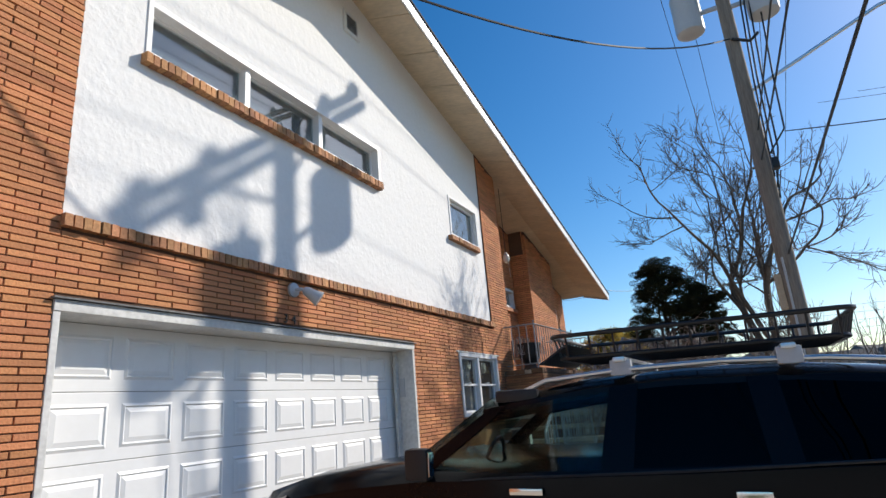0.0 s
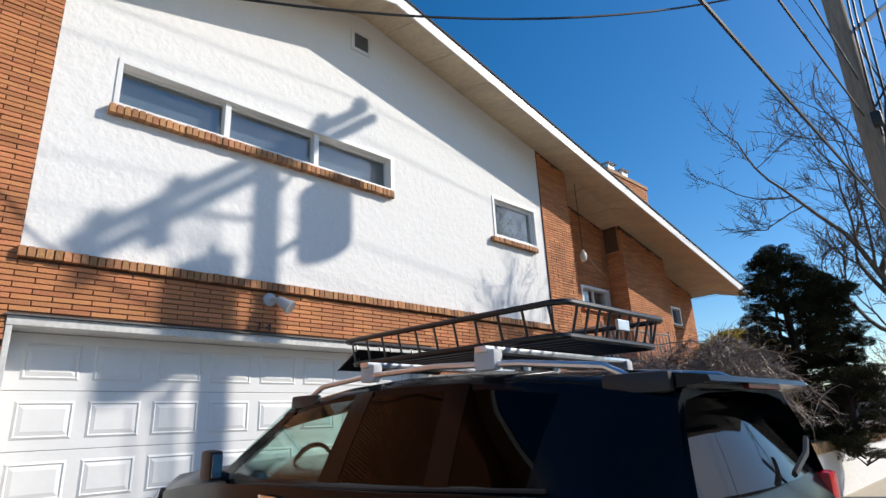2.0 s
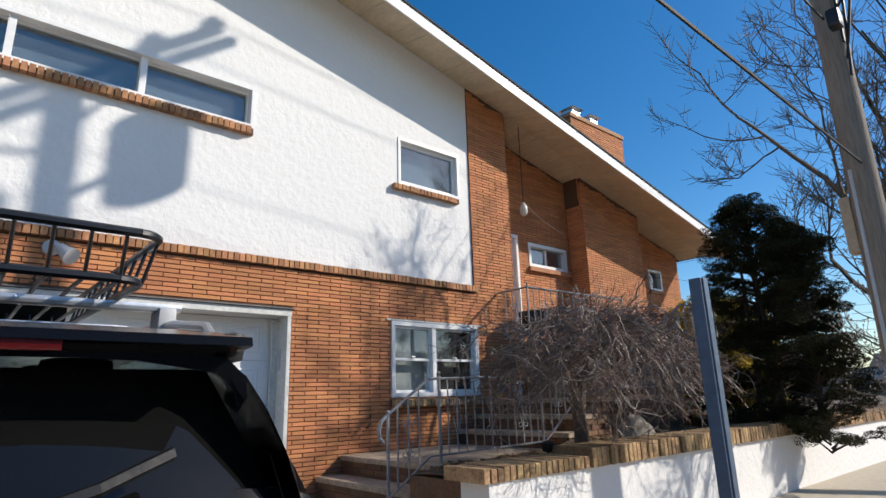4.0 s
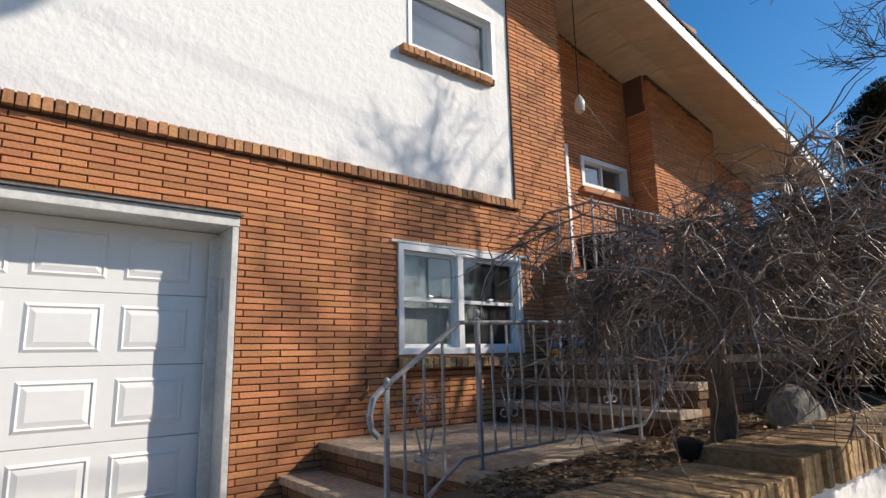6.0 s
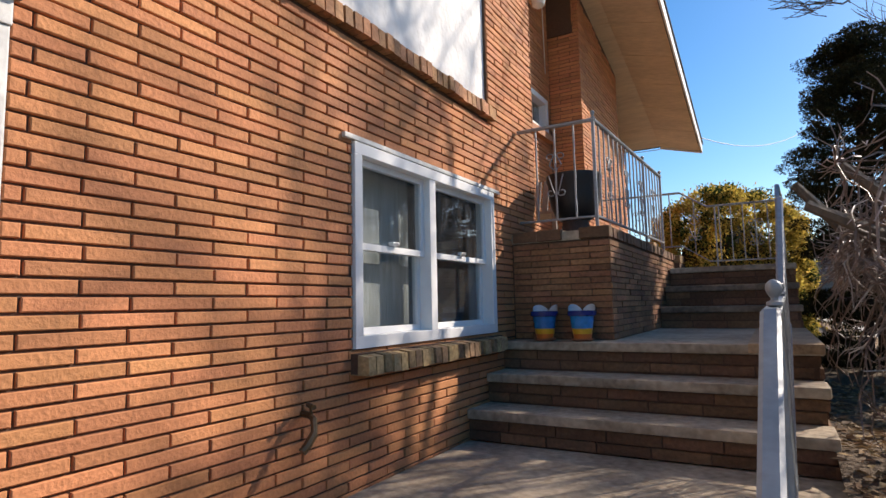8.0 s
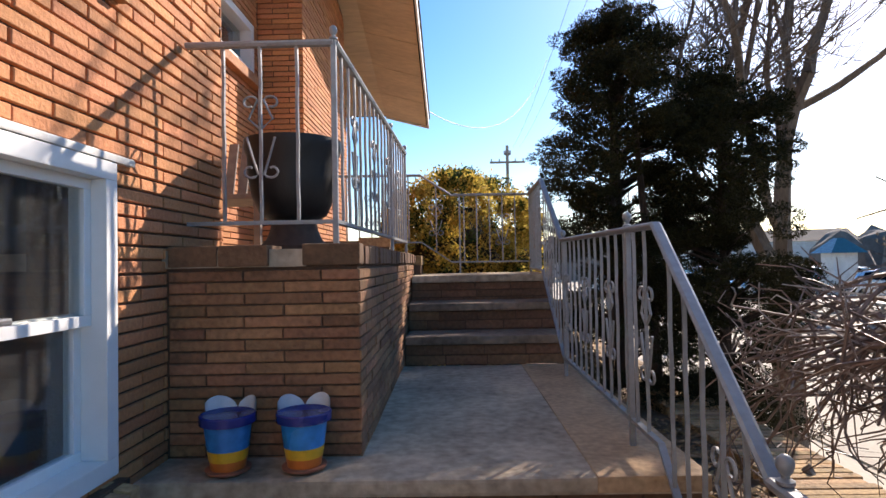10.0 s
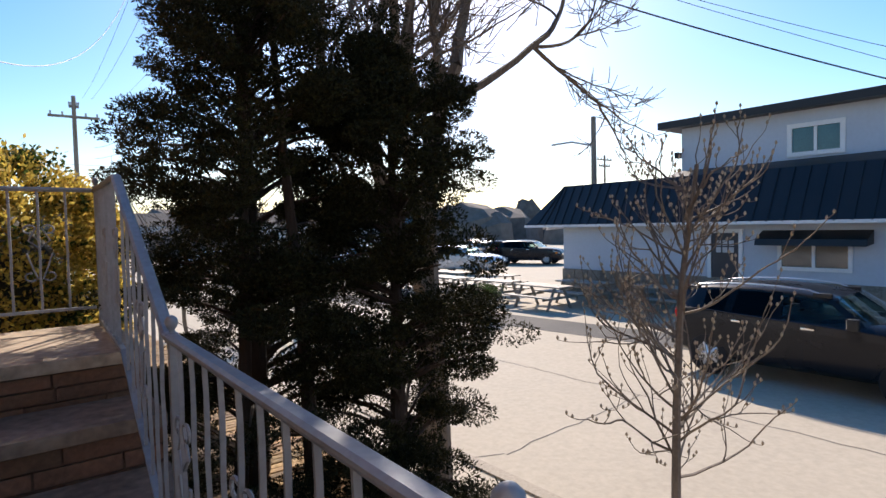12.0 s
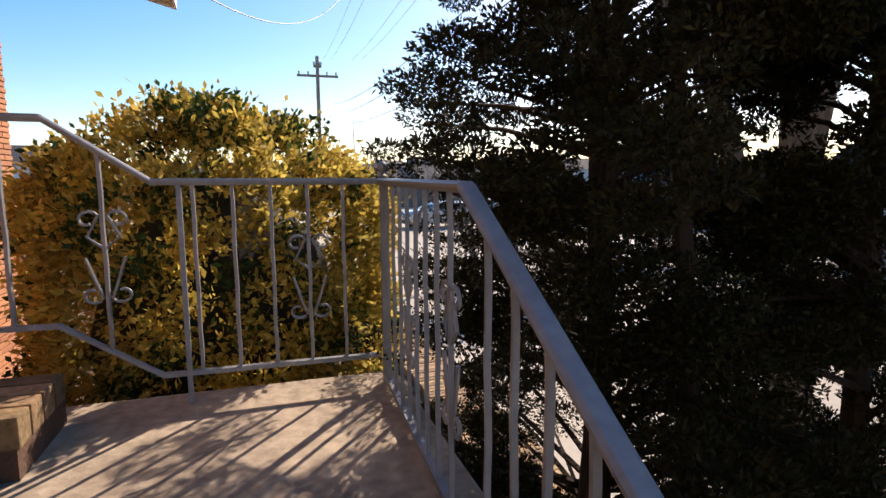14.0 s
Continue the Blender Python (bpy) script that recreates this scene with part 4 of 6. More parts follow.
for i in range(24):
    a0_, a1_ = [math.pi * (0.08 + 0.84 * k / 24) for k in (i, i + 1)]
    h0_, h1_ = [0.245 + 0.06 * abs(math.sin(a * 2)) ** 0.6 for a in (a0_, a1_)]
    for r0 in (0.116, 0.122):
        s.quad((r0 * math.cos(a0_), r0 * math.sin(a0_), 0.24), (r0 * math.cos(a1_), r0 * math.sin(a1_), 0.24), (r0 * math.cos(a1_), r0 * math.sin(a1_), h1_), (r0 * math.cos(a0_), r0 * math.sin(a0_), h0_))
part("scalloped_back", s, PALE, pot, "white scalloped rim")
pot.scale = (0.8, 0.8, 0.85)
pot.location = (-3.70, 10.27, L2 + 0.001)
copy_thing(pot, pose(-3.43, 10.29, L2 + 0.001, 0, 0, 12))

# black urn and slatted chair on the terrace
DARKFOOT = mat("grimy_brown_clay", (0.09, 0.055, 0.04), 0.85, vary=0.35)
urn = thing("urn_planter", (-3.66, 11.02, 1.836), "large black kettle-shaped planter on the terrace", "planter")
part("foot", Shape().lathe((-3.66, 11.02, 1.836), [(0.16, 0), (0.165, 0.03), (0.135, 0.06), (0.115, 0.11), (0.11, 0.15)], 28), DARKFOOT, urn, "worn brown foot", smooth=True)
part("bowl", Shape().lathe((-3.66, 11.02, 1.836), [(0.11, 0.15), (0.16, 0.18), (0.2, 0.27), (0.218, 0.37), (0.222, 0.47), (0.235, 0.5), (0.235, 0.545), (0.2, 0.54), (0.19, 0.46)], 28), BLACKPLASTIC, urn, smooth=True)
CHAIRWOOD = mat("weathered_chair_wood", (0.2, 0.15, 0.12), 0.8, vary=0.3, grain=20, bump=0.2)
ch = thing("terrace_chair", (-4.25, 11.75, 1.836), "weathered brown slatted chair on the terrace", "chair")
for i in range(6):
    x = -4.5 + i * 0.09
    part("back_slat", Shape().hexa([(x, 12.0, 2.2), (x + 0.06, 12.0, 2.2), (x + 0.06, 12.02, 2.2), (x, 12.02, 2.2), (x, 12.12, 2.62), (x + 0.06, 12.12, 2.62), (x + 0.06, 12.14, 2.62), (x, 12.14, 2.62)]), CHAIRWOOD, ch)
part("seat", Shape().soft(-4.52, -4.0, 11.55, 12.0, 2.17, 2.2, 0.006), CHAIRWOOD, ch)
for x in (-4.5, -4.03):
    for y in (11.57, 11.97):
        part("leg", Shape().soft(x - 0.02, x + 0.02, y - 0.02, y + 0.02, 1.836, 2.17, 0.004), CHAIRWOOD, ch)


# ---- cars ----
def make_car(name, label, paint, group=""):
    """An estate-type car along x, nose to -x, centred on the origin, standing on z = 0."""
    c = thing(name, (0, 0, 0), label, "car", group)
    # stations: x, half width, bottom, belt height, top height
    ST = [(-2.42, 0.62, 0.42, 0.62, 0.70), (-2.36, 0.80, 0.30, 0.72, 0.84), (-2.2, 0.90, 0.26, 0.84, 0.96), (-1.9, 0.95, 0.30, 0.96, 1.04), (-1.4, 0.965, 0.30, 1.03, 1.10), (-0.95, 0.97, 0.28, 1.07, 1.14),
          (-0.3, 0.97, 0.28, 1.09, 1.12), (0.6, 0.975, 0.28, 1.12, 1.15), (1.4, 0.97, 0.28, 1.15, 1.18), (2.0, 0.95, 0.32, 1.17, 1.20), (2.3, 0.90, 0.36, 1.14, 1.17), (2.42, 0.84, 0.42, 0.98, 1.0), (2.47, 0.76, 0.46, 0.8, 0.82)]

    def ring(x, w, zb, zl, zt):
        pts = [(0.86, zb), (0.97, zb + 0.08), (1.0, zb + 0.3 * (zl - zb)), (1.0, zb + 0.72 * (zl - zb)), (0.985, zl - 0.03), (0.95, zl), (0.86, zt - 0.005), (0.5, zt + 0.02)]
        half = [(x, w * a, z) for a, z in pts]
        return half + [(x, -y, z) for _, y, z in reversed(half)]

    part("body", Shape().loft([ring(*q) for q in ST]), paint, c, smooth=True)

    def side(x, t):
        """The side of the cabin: t from belt to roof edge."""
        zl = float(np.interp(x, [q[0] for q in ST], [q[3] for q in ST])) - 0.02
        w = float(np.interp(x, [q[0] for q in ST], [q[1] for q in ST])) * 0.965
        zr = float(np.interp(x, [-1.0, -0.4, 0.3, 1.2, 2.0, 2.3], [1.43, 1.51, 1.54, 1.53, 1.47, 1.42]))
        wr = float(np.interp(x, [-1.0, 0.5, 2.3], [0.69, 0.72, 0.65]))
        return Vector((x, w + (wr - w) * t - 0.03 * t * (1 - t) * -1, zl + (zr - zl) * t))

    def patch(x0, x1, x2, x3, t0, t1, out, thick, sgn, n=6, m=4):
        """Between belt points x0, x1 and roof points x2, x3."""
        s = Shape()
        for lay in (out, out - thick):
            g = []
            for i in range(n + 1):
                for j in range(m + 1):
                    t = t0 + (t1 - t0) * j / m
                    xx = (x0 + (x2 - x0) * t) + ((x1 + (x3 - x1) * t) - (x0 + (x2 - x0) * t)) * i / n
                    p = side(xx, t)
                    g.append((p.x, sgn * (p.y + lay), p.z))
            k = len(s.v)
            s.v += g
            for i in range(n):
                for j in range(m):
                    f = (k + i * (m + 1) + j, k + (i + 1) * (m + 1) + j, k + (i + 1) * (m + 1) + j + 1, k + i * (m + 1) + j + 1)
                    s.f.append(f if (lay == out) == (sgn < 0) else f[::-1])
        return s

    # roof shell
    rings = []
    for x in (-0.98, -0.7, -0.2, 0.4, 1.0, 1.6, 2.05, 2.28):
        e = side(x, 1.0)
        prof = [(e.y + 0.012, e.z - 0.05), (e.y, e.z + 0.0), (e.y * 0.92, e.z + 0.04), (e.y * 0.6, e.z + 0.065), (0, e.z + 0.075)]
        outer = [(x, y, z) for y, z in prof] + [(x, -y, z) for y, z in reversed(prof[:-1])]
        inner = [(x, y * 0.96, z - 0.035) for _, y, z in reversed(outer)]
        rings.append(outer + inner)
    part("roof_panel", Shape().loft(rings), paint, c, smooth=True)
    for sg in (-1, 1):
        part("a_pillar", patch(-1.62, -1.44, -0.92, -0.78, 0, 1, 0.004, 0.05, sg), paint, c, smooth=True)
        part("b_pillar", patch(-0.14, 0.06, -0.06, 0.12, 0, 1, 0.003, 0.05, sg), GLOSSBLACK, c, smooth=True)
        part("c_pillar", patch(0.92, 1.12, 0.86, 1.06, 0, 1, 0.003, 0.05, sg), GLOSSBLACK, c, smooth=True)
        part("d_pillar", patch(1.66, 2.38, 1.72, 2.28, 0, 1, 0.004, 0.05, sg), paint, c, smooth=True)
        fw = part("front_side_window", patch(-1.46, -0.14, -0.8, -0.06, 0.02, 0.93, 0.0, 0.006, sg), GREENGLASS, c, "clear tinted front side glass", smooth=True)
        rw_ = part("rear_side_window", patch(0.06, 0.92, 0.12, 0.86, 0.02, 0.93, 0.0, 0.006, sg), PRIVACY, c, "black privacy glass", smooth=True)
        qw = part("quarter_window", patch(1.12, 1.78, 1.06, 1.8, 0.02, 0.93, 0.0, 0.006, sg), PRIVACY, c, "black privacy glass", smooth=True)
        for o in (fw, rw_, qw):
            o.visible_shadow = False
        belt_pts = [side(x, 0.0) + Vector((0, 0.012, 0.01)) for x in np.linspace(-1.45, 1.8, 12)]
        part("belt_moulding", Shape().tube([(p.x, sg * p.y, p.z) for p in belt_pts], 0.008, 5), BLACKPLASTIC, c)
        mi = part("wing_mirror", Shape().soft(-1.42, -1.24, sg * 1.0 - 0.1 * (sg < 0), sg * 1.0 + 0.1 * (sg > 0) + 0.0, 1.06, 1.24, 0.04), BLACKPLASTIC, c, "black wing mirror", smooth=True)
        part("mirror_glass", Shape().soft(-1.238, -1.232, sg * 1.05 - 0.035, sg * 1.05 + 0.035, 1.085, 1.215, 0.002), CHROME, mi)
        part("mirror_arm", Shape().tube([(-1.32, sg * 0.93, 1.08), (-1.32, sg * 1.03, 1.1)], 0.03, 6), BLACKPLASTIC, mi)
        for x in (-0.6, 0.78):
            h = part("door_handle", Shape().soft(x - 0.11, x + 0.11, sg * 0.985 - 0.012, sg * 0.985 + 0.012, 0.985, 1.02, 0.01), CHROME, c, "chrome door handle", smooth=True)
        part("headlight", Shape().loft([[(-2.37, sg * 0.58, 0.72), (-2.35, sg * 0.83, 0.74), (-2.33, sg * 0.84, 0.84), (-2.34, sg * 0.6, 0.8)], [(-2.15, sg * 0.7, 0.86), (-1.98, sg * 0.955, 0.86), (-1.95, sg * 0.94, 0.95), (-2.1, sg * 0.7, 0.93)]]), mat("headlamp_lens", (0.55, 0.5, 0.45), 0.15), c, "headlamp lens", smooth=True)
        part("indicator", Shape().soft(-2.25, -2.08, sg * 0.93 - 0.02, sg * 0.93 + 0.02, 0.74, 0.86, 0.015), mat("amber_lens", (0.7, 0.22, 0.03), 0.2), c, "amber indicator")
        part("tail_light", Shape().soft(2.2, 2.4, sg * 0.82 - 0.07, sg * 0.82 + 0.07, 0.92, 1.12, 0.03), mat("red_lens", (0.5, 0.01, 0.01), 0.15), c, "red tail light", smooth=True)
        # roof rail
        rp = [(x, sg * (side(x, 1).y - 0.03), side(x, 1).z + 0.085 - 0.05 * (abs(x - 0.75) > 1.3)) for x in (-0.75, -0.5, 0.0, 0.7, 1.4, 1.95, 2.15)]
        rl = part("roof_rail", Shape().tube(rp, 0.015, 8), ALU, c, "silver roof rail", smooth=True)
        for x in (-0.72, 2.1):
            e = side(x, 1)
            part("rail_foot", Shape().soft(x - 0.16, x + 0.16, sg * (e.y - 0.03) - 0.03, sg * (e.y - 0.03) + 0.03, e.z + 0.0, e.z + 0.075, 0.03), BLACKPLASTIC, rl, smooth=True)
    # wind screens
    a, b = side(-1.6, 0.0), side(-0.93, 0.97)
    def screen(xa, xb, ya, yb, za, zb, bow, nm, material, lab):
        s = Shape()
        for d in (0, 0.006):
            k = len(s.v)
            for i in range(9):
                u = -1 + i / 4
                for t in (0, 0.5, 1):
                    s.v.append((xa + (xb - xa) * t + bow * (u * u) * (1 - 0.3 * t) + d * (1 if bow < 0 else -1), u * (ya + (yb - ya) * t), za + (zb - za) * t))
            for i in range(8):
                for j in range(2):
                    s.f.append((k + i * 3 + j, k + i * 3 + 3 + j, k + i * 3 + 4 + j, k + i * 3 + j + 1))
        o = part(nm, s, material, c, lab, smooth=True)
        o.visible_shadow = False
        return o
    screen(-1.78, -1.02, 0.84, 0.66, 1.08, 1.50, 0.16, "windscreen", GREENGLASS, "raked windscreen")
    screen(2.40, 2.16, 0.76, 0.60, 1.13, 1.44, -0.1, "rear_window", REARGLASS, "dark rear window")
    part("cowl", Shape().soft(-1.85, -1.5, -0.8, 0.8, 1.03, 1.09, 0.02), BLACKPLASTIC, c)
    part("spoiler", Shape().loft([[(1.95, y, 1.48), (2.0, y, 1.545), (2.40, y, 1.505), (2.41, y, 1.485), (2.2, y, 1.46)] for y in (-0.62, -0.58, 0, 0.58, 0.62)]), paint, c, "roof spoiler", smooth=True)
    part("brake_light", Shape().soft(2.375, 2.40, -0.2, 0.2, 1.465, 1.485, 0.004), mat("red_lens_bar", (0.07, 0.004, 0.004), 0.2), c, "red high brake light")
    part("rear_wiper", Shape().tube([(2.44, 0.05, 1.16), (2.43, 0.3, 1.22), (2.40, 0.45, 1.27)], 0.014, 5), BLACKPLASTIC, c)
    part("front_bumper", Shape().soft(-2.46, -2.3, -0.7, 0.7, 0.36, 0.56, 0.05), BLACKPLASTIC, c, smooth=True)
    part("rear_bumper", Shape().soft(2.3, 2.52, -0.86, 0.86, 0.42, 0.66, 0.06), BLACKPLASTIC, c, smooth=True)
    part("grille", Shape().soft(-2.46, -2.4, -0.45, 0.45, 0.6, 0.76, 0.015), CHROME, c)
    # cabin
    CL = mat("grey_cabin_cloth_" + name, (0.025, 0.025, 0.028), 0.9)
    part("dashboard", Shape().soft(-1.6, -1.15, -0.78, 0.78, 0.8, 1.12, 0.05), BLACKPLASTIC, c)
    for y in (-0.4, 0.4):
        for x in (-0.45, 0.55):
            seat = part("car_seat", Shape().soft(x - 0.1, x + 0.4, y - 0.24, y + 0.24, 0.55, 0.75, 0.06).soft(x + 0.3, x + 0.48, y - 0.23, y + 0.23, 0.7, 1.28, 0.07), CL, c, smooth=True)
            part("head_rest", Shape().soft(x + 0.36, x + 0.48, y - 0.13, y + 0.13, 1.3, 1.5, 0.05), CL, seat, smooth=True)
    st = [( -1.05 + 0.06 * math.sin(a), -0.4 + 0.18 * math.cos(a), 1.08 + 0.17 * math.sin(a)) for a in np.linspace(0, 2 * math.pi, 18)]
    part("steering_wheel", Shape().tube(st, 0.016, 6), BLACKPLASTIC, c)
    part("rear_view_mirror", Shape().soft(-0.98, -0.95, -0.12, 0.12, 1.36, 1.42, 0.01), BLACKPLASTIC, c)
    for x in (-1.5, 1.45):
        for sg in (-1, 1):
            wl = part("wheel", Shape().lathe((x, sg * 0.86, 0.36), [(0.20, -0.1), (0.33, -0.11), (0.36, -0.08), (0.365, 0), (0.36, 0.08), (0.33, 0.11), (0.20, 0.1)], 28, pose(0, 0, 0, 90, 0, 0)), RUBBER, c, "black tyre", smooth=True)
            rm = Shape().lathe((x, sg * 0.93, 0.36), [(0.23, -0.03), (0.235, 0.02), (0.22, 0.03), (0.2, 0.0)], 28, pose(0, 0, 0, 90, 0, 0))
            for k in range(5):
                w = k * 2 * math.pi / 5
                rm.tube([(x, sg * 0.965, 0.36), (x + 0.21 * math.cos(w), sg * 0.965, 0.36 + 0.21 * math.sin(w))], 0.032, 5, 0.022)
            part("rim", rm, ALU, wl, "alloy rim", smooth=True)
    # the cabin sits back behind a long bonnet
    for o in c.children_recursive:
        if o.name.split(".")[0] not in ("body", "wheel", "rim", "headlight", "indicator", "tail_light", "front_bumper", "rear_bumper", "grille", "rear_window", "spoiler", "brake_light", "rear_wiper"):
            for v in o.data.vertices:
                v.co.x += 0.5 * max(0.0, 1.9 - v.co.x) / 3.5
        wheel = o.name.split(".")[0] in ("wheel", "rim")
        for v in o.data.vertices:
            if wheel:
                v.co.x -= 0.1 * (v.co.x > 0.6)
            elif v.co.x > 0.5:
                v.co.x = 0.5 + (v.co.x - 0.5) * 0.8
    return c


suv = make_car("suv", "glossy black sport utility vehicle parked on the drive", BLACKPAINT)
CAR = pose(-0.93, 3.95, -0.24, 0, 1.6, 0) @ Matrix.Diagonal((1, 0.85, 1, 1))
suv.matrix_basis = CAR

# cargo basket with cross bars on the roof
bk = thing("roof_basket", (0, 0, 0), "black steel roof cargo basket on silver cross bars", "roof rack")
for x in (0.29, 1.12):
    part("cross_bar", Shape().soft(x - 0.035, x + 0.035, -0.72, 0.72, 1.80, 1.828, 0.012), ALU, bk, "silver cross bar", smooth=True)
    for sg in (-1, 1):
        part("clamp", Shape().soft(x - 0.06, x + 0.06, sg * 0.66 - 0.035, sg * 0.66 + 0.035, 1.725, 1.815, 0.02), GREY, bk, "grey clamp", smooth=True)
def loop(x0, x1, y0, y1, z, r, rad=0.08):
    pts = []
    for cx, cy, a0_ in ((x1 - rad, y1 - rad, 0), (x0 + rad, y1 - rad, 90), (x0 + rad, y0 + rad, 180), (x1 - rad, y0 + rad, 270)):
        for k in range(5):
            a = radians(a0_ + 22.5 * k)
            pts.append((cx + rad * math.cos(a), cy + rad * math.sin(a), z))
    return pts + pts[:1]
part("bottom_rim", Shape().tube(loop(-0.1, 1.42, -0.5, 0.5, 1.855, 0.014), 0.014, 7), BLACKSTEEL, bk, smooth=True)
part("top_rim", Shape().tube(loop(-0.14, 1.46, -0.54, 0.54, 1.99, 0.014), 0.014, 7), BLACKSTEEL, bk, smooth=True)
for i in range(11):
    x = -0.04 + i * 0.142
    for sg in (-1, 1):
        part("upright", Shape().tube([(x, sg * 0.5, 1.855), (x, sg * 0.54, 1.99)], 0.007, 5), BLACKSTEEL, bk)
for i in range(9):
    y = -0.42 + i * 0.105
    part("floor_bar", Shape().tube([(-0.09, y, 1.852), (1.41, y, 1.852)], 0.008, 5), BLACKSTEEL, bk)
    part("upright", Shape().tube([(-0.1, y, 1.855), (-0.14, y, 1.99)], 0.007, 5), BLACKSTEEL, bk)
    part("upright", Shape().tube([(1.42, y, 1.855), (1.46, y, 1.99)], 0.007, 5), BLACKSTEEL, bk)
part("wind_fairing", Shape().hexa([(-0.24, -0.5, 1.83), (-0.22, -0.5, 1.83), (-0.22, 0.5, 1.83), (-0.24, 0.5, 1.83), (-0.06, -0.48, 1.94), (-0.04, -0.48, 1.94), (-0.04, 0.48, 1.94), (-0.06, 0.48, 1.94)]), BLACKPLASTIC, bk, "black wind fairing")
part("badge", Shape().soft(1.455, 1.47, -0.06, 0.06, 1.9, 1.95, 0.004), ALU, bk, "small silver badge plate")
bk.matrix_basis = CAR @ Matrix.Translation((0, 0, -0.145))


# ---- planting ----
def leaf_mat(name, base, tint, rnd=0.4, through=0.35):
    m = mat(name, base, 0.75, vary=0.25, grain=20, blotch=3, bump=0.0, rnd=rnd, tint=tint, spec=0.15)
    n, l = m.node_tree.nodes, m.node_tree.links
    b, out = n["Principled BSDF"], n["Material Output"]
    tr, mix = n.new("ShaderNodeBsdfTranslucent"), n.new("ShaderNodeMixShader")
    mix.inputs[0].default_value = through
    l.new(b.inputs["Base Color"].links[0].from_socket, tr.inputs[0])
    l.new(b.outputs[0], mix.inputs[1])
    l.new(tr.outputs[0], mix.inputs[2])
    l.new(mix.outputs[0], out.inputs[0])
    return m


def leaves(shape, rng, centres, normals, size, aspect=0.45, spread=0.7):
    """A small blade at each centre."""
    c = np.asarray(centres, float)
    n = len(c)
    d = np.asarray(normals, float) + rng.normal(0, spread, (n, 3))
    d /= np.linalg.norm(d, axis=1)[:, None] + 1e-9
    a = np.cross(d, rng.normal(0, 1, (n, 3)))
    a /= np.linalg.norm(a, axis=1)[:, None] + 1e-9
    L = (size * rng.uniform(0.6, 1.3, n))[:, None]
    q = np.stack([c, c + d * L * 0.5 + a * L * aspect * 0.5, c + d * L, c + d * L * 0.5 - a * L * aspect * 0.5], 1)
    k = len(shape.v)
    shape.v += q.reshape(-1, 3).tolist()
    shape.f += [(k + 4 * i, k + 4 * i + 1, k + 4 * i + 2, k + 4 * i + 3) for i in range(n)]


def clump(shape, rng, c, r, flat, n, size, aspect=0.45, out=0.6):
    v = rng.normal(0, 1, (n, 3))
    v /= np.linalg.norm(v, axis=1)[:, None]
    rad = rng.uniform(0.35, 1.0, n) ** 0.5
    p = np.array(c) + v * rad[:, None] * np.array((r, r, r * flat))
    leaves(shape, rng, p, v * out + np.array((0, 0, 0.25)), size, aspect)


def grow(shape, rng, p, d, length, radius, depth, bend=0.25, up=0.1, kids=(2, 4), shrink=0.68, spread=0.7, sides=(7, 5, 4, 3, 3, 3), tips=None, segs=5):
    """A limb that wanders and forks."""
    p, d = Vector(p), Vector(d).normalized()
    pts = [p.copy()]
    for i in range(segs):
        d = (d + Vector(rng.normal(0, bend, 3)) * 0.5 + Vector((0, 0, up))).normalized()
        p = p + d * (length / segs)
        pts.append(p.copy())
    shape.tube(pts, radius, sides[min(5, len(sides) - 1 - min(depth, len(sides) - 1))], max(0.0018, radius * (0.6 if depth else 0.4)), cap=False)
    if depth == 0:
        if tips is not None:
            tips.append((p, d))
        return
    for k in range(int(rng.integers(kids[0], kids[1] + 1))):
        f = rng.uniform(0.35, 1.0) if k else 1.0
        i = min(segs, max(1, int(f * segs)))
        base = pts[i]
        dd = (d + Vector(rng.normal(0, spread, 3)) * (0.45 if k == 0 else 1.0)).normalized()
        grow(shape, rng, base, dd, length * shrink * rng.uniform(0.75, 1.2), radius * (0.62 if k == 0 else 0.48), depth - 1, bend, up, kids, shrink, spread, sides, tips, segs)


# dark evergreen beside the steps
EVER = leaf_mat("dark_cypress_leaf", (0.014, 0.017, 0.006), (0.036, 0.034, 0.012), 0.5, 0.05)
rng = np.random.default_rng(4)
ev = thing("evergreen_tree", (-1.3, 13.4, 0.5), "dark dense evergreen tree with several trunks behind the railing", "tree")
tk = Shape()
for x, y, lx, ly, h, r in ((-1.27, 13.75, 0.0, 0.05, 3.6, 0.075), (-1.05, 13.4, -0.1, 0.12, 2.9, 0.055), (-0.52, 13.28, 0.06, 0.0, 2.7, 0.06), (-1.45, 13.62, 0.12, -0.08, 2.7, 0.05)):
    tk.tube([(x + lx * t + 0.02 * math.sin(5 * t), y + ly * t, 0.45 + h * t) for t in np.linspace(0, 1, 9)], r, 8, 0.02)
pads = []
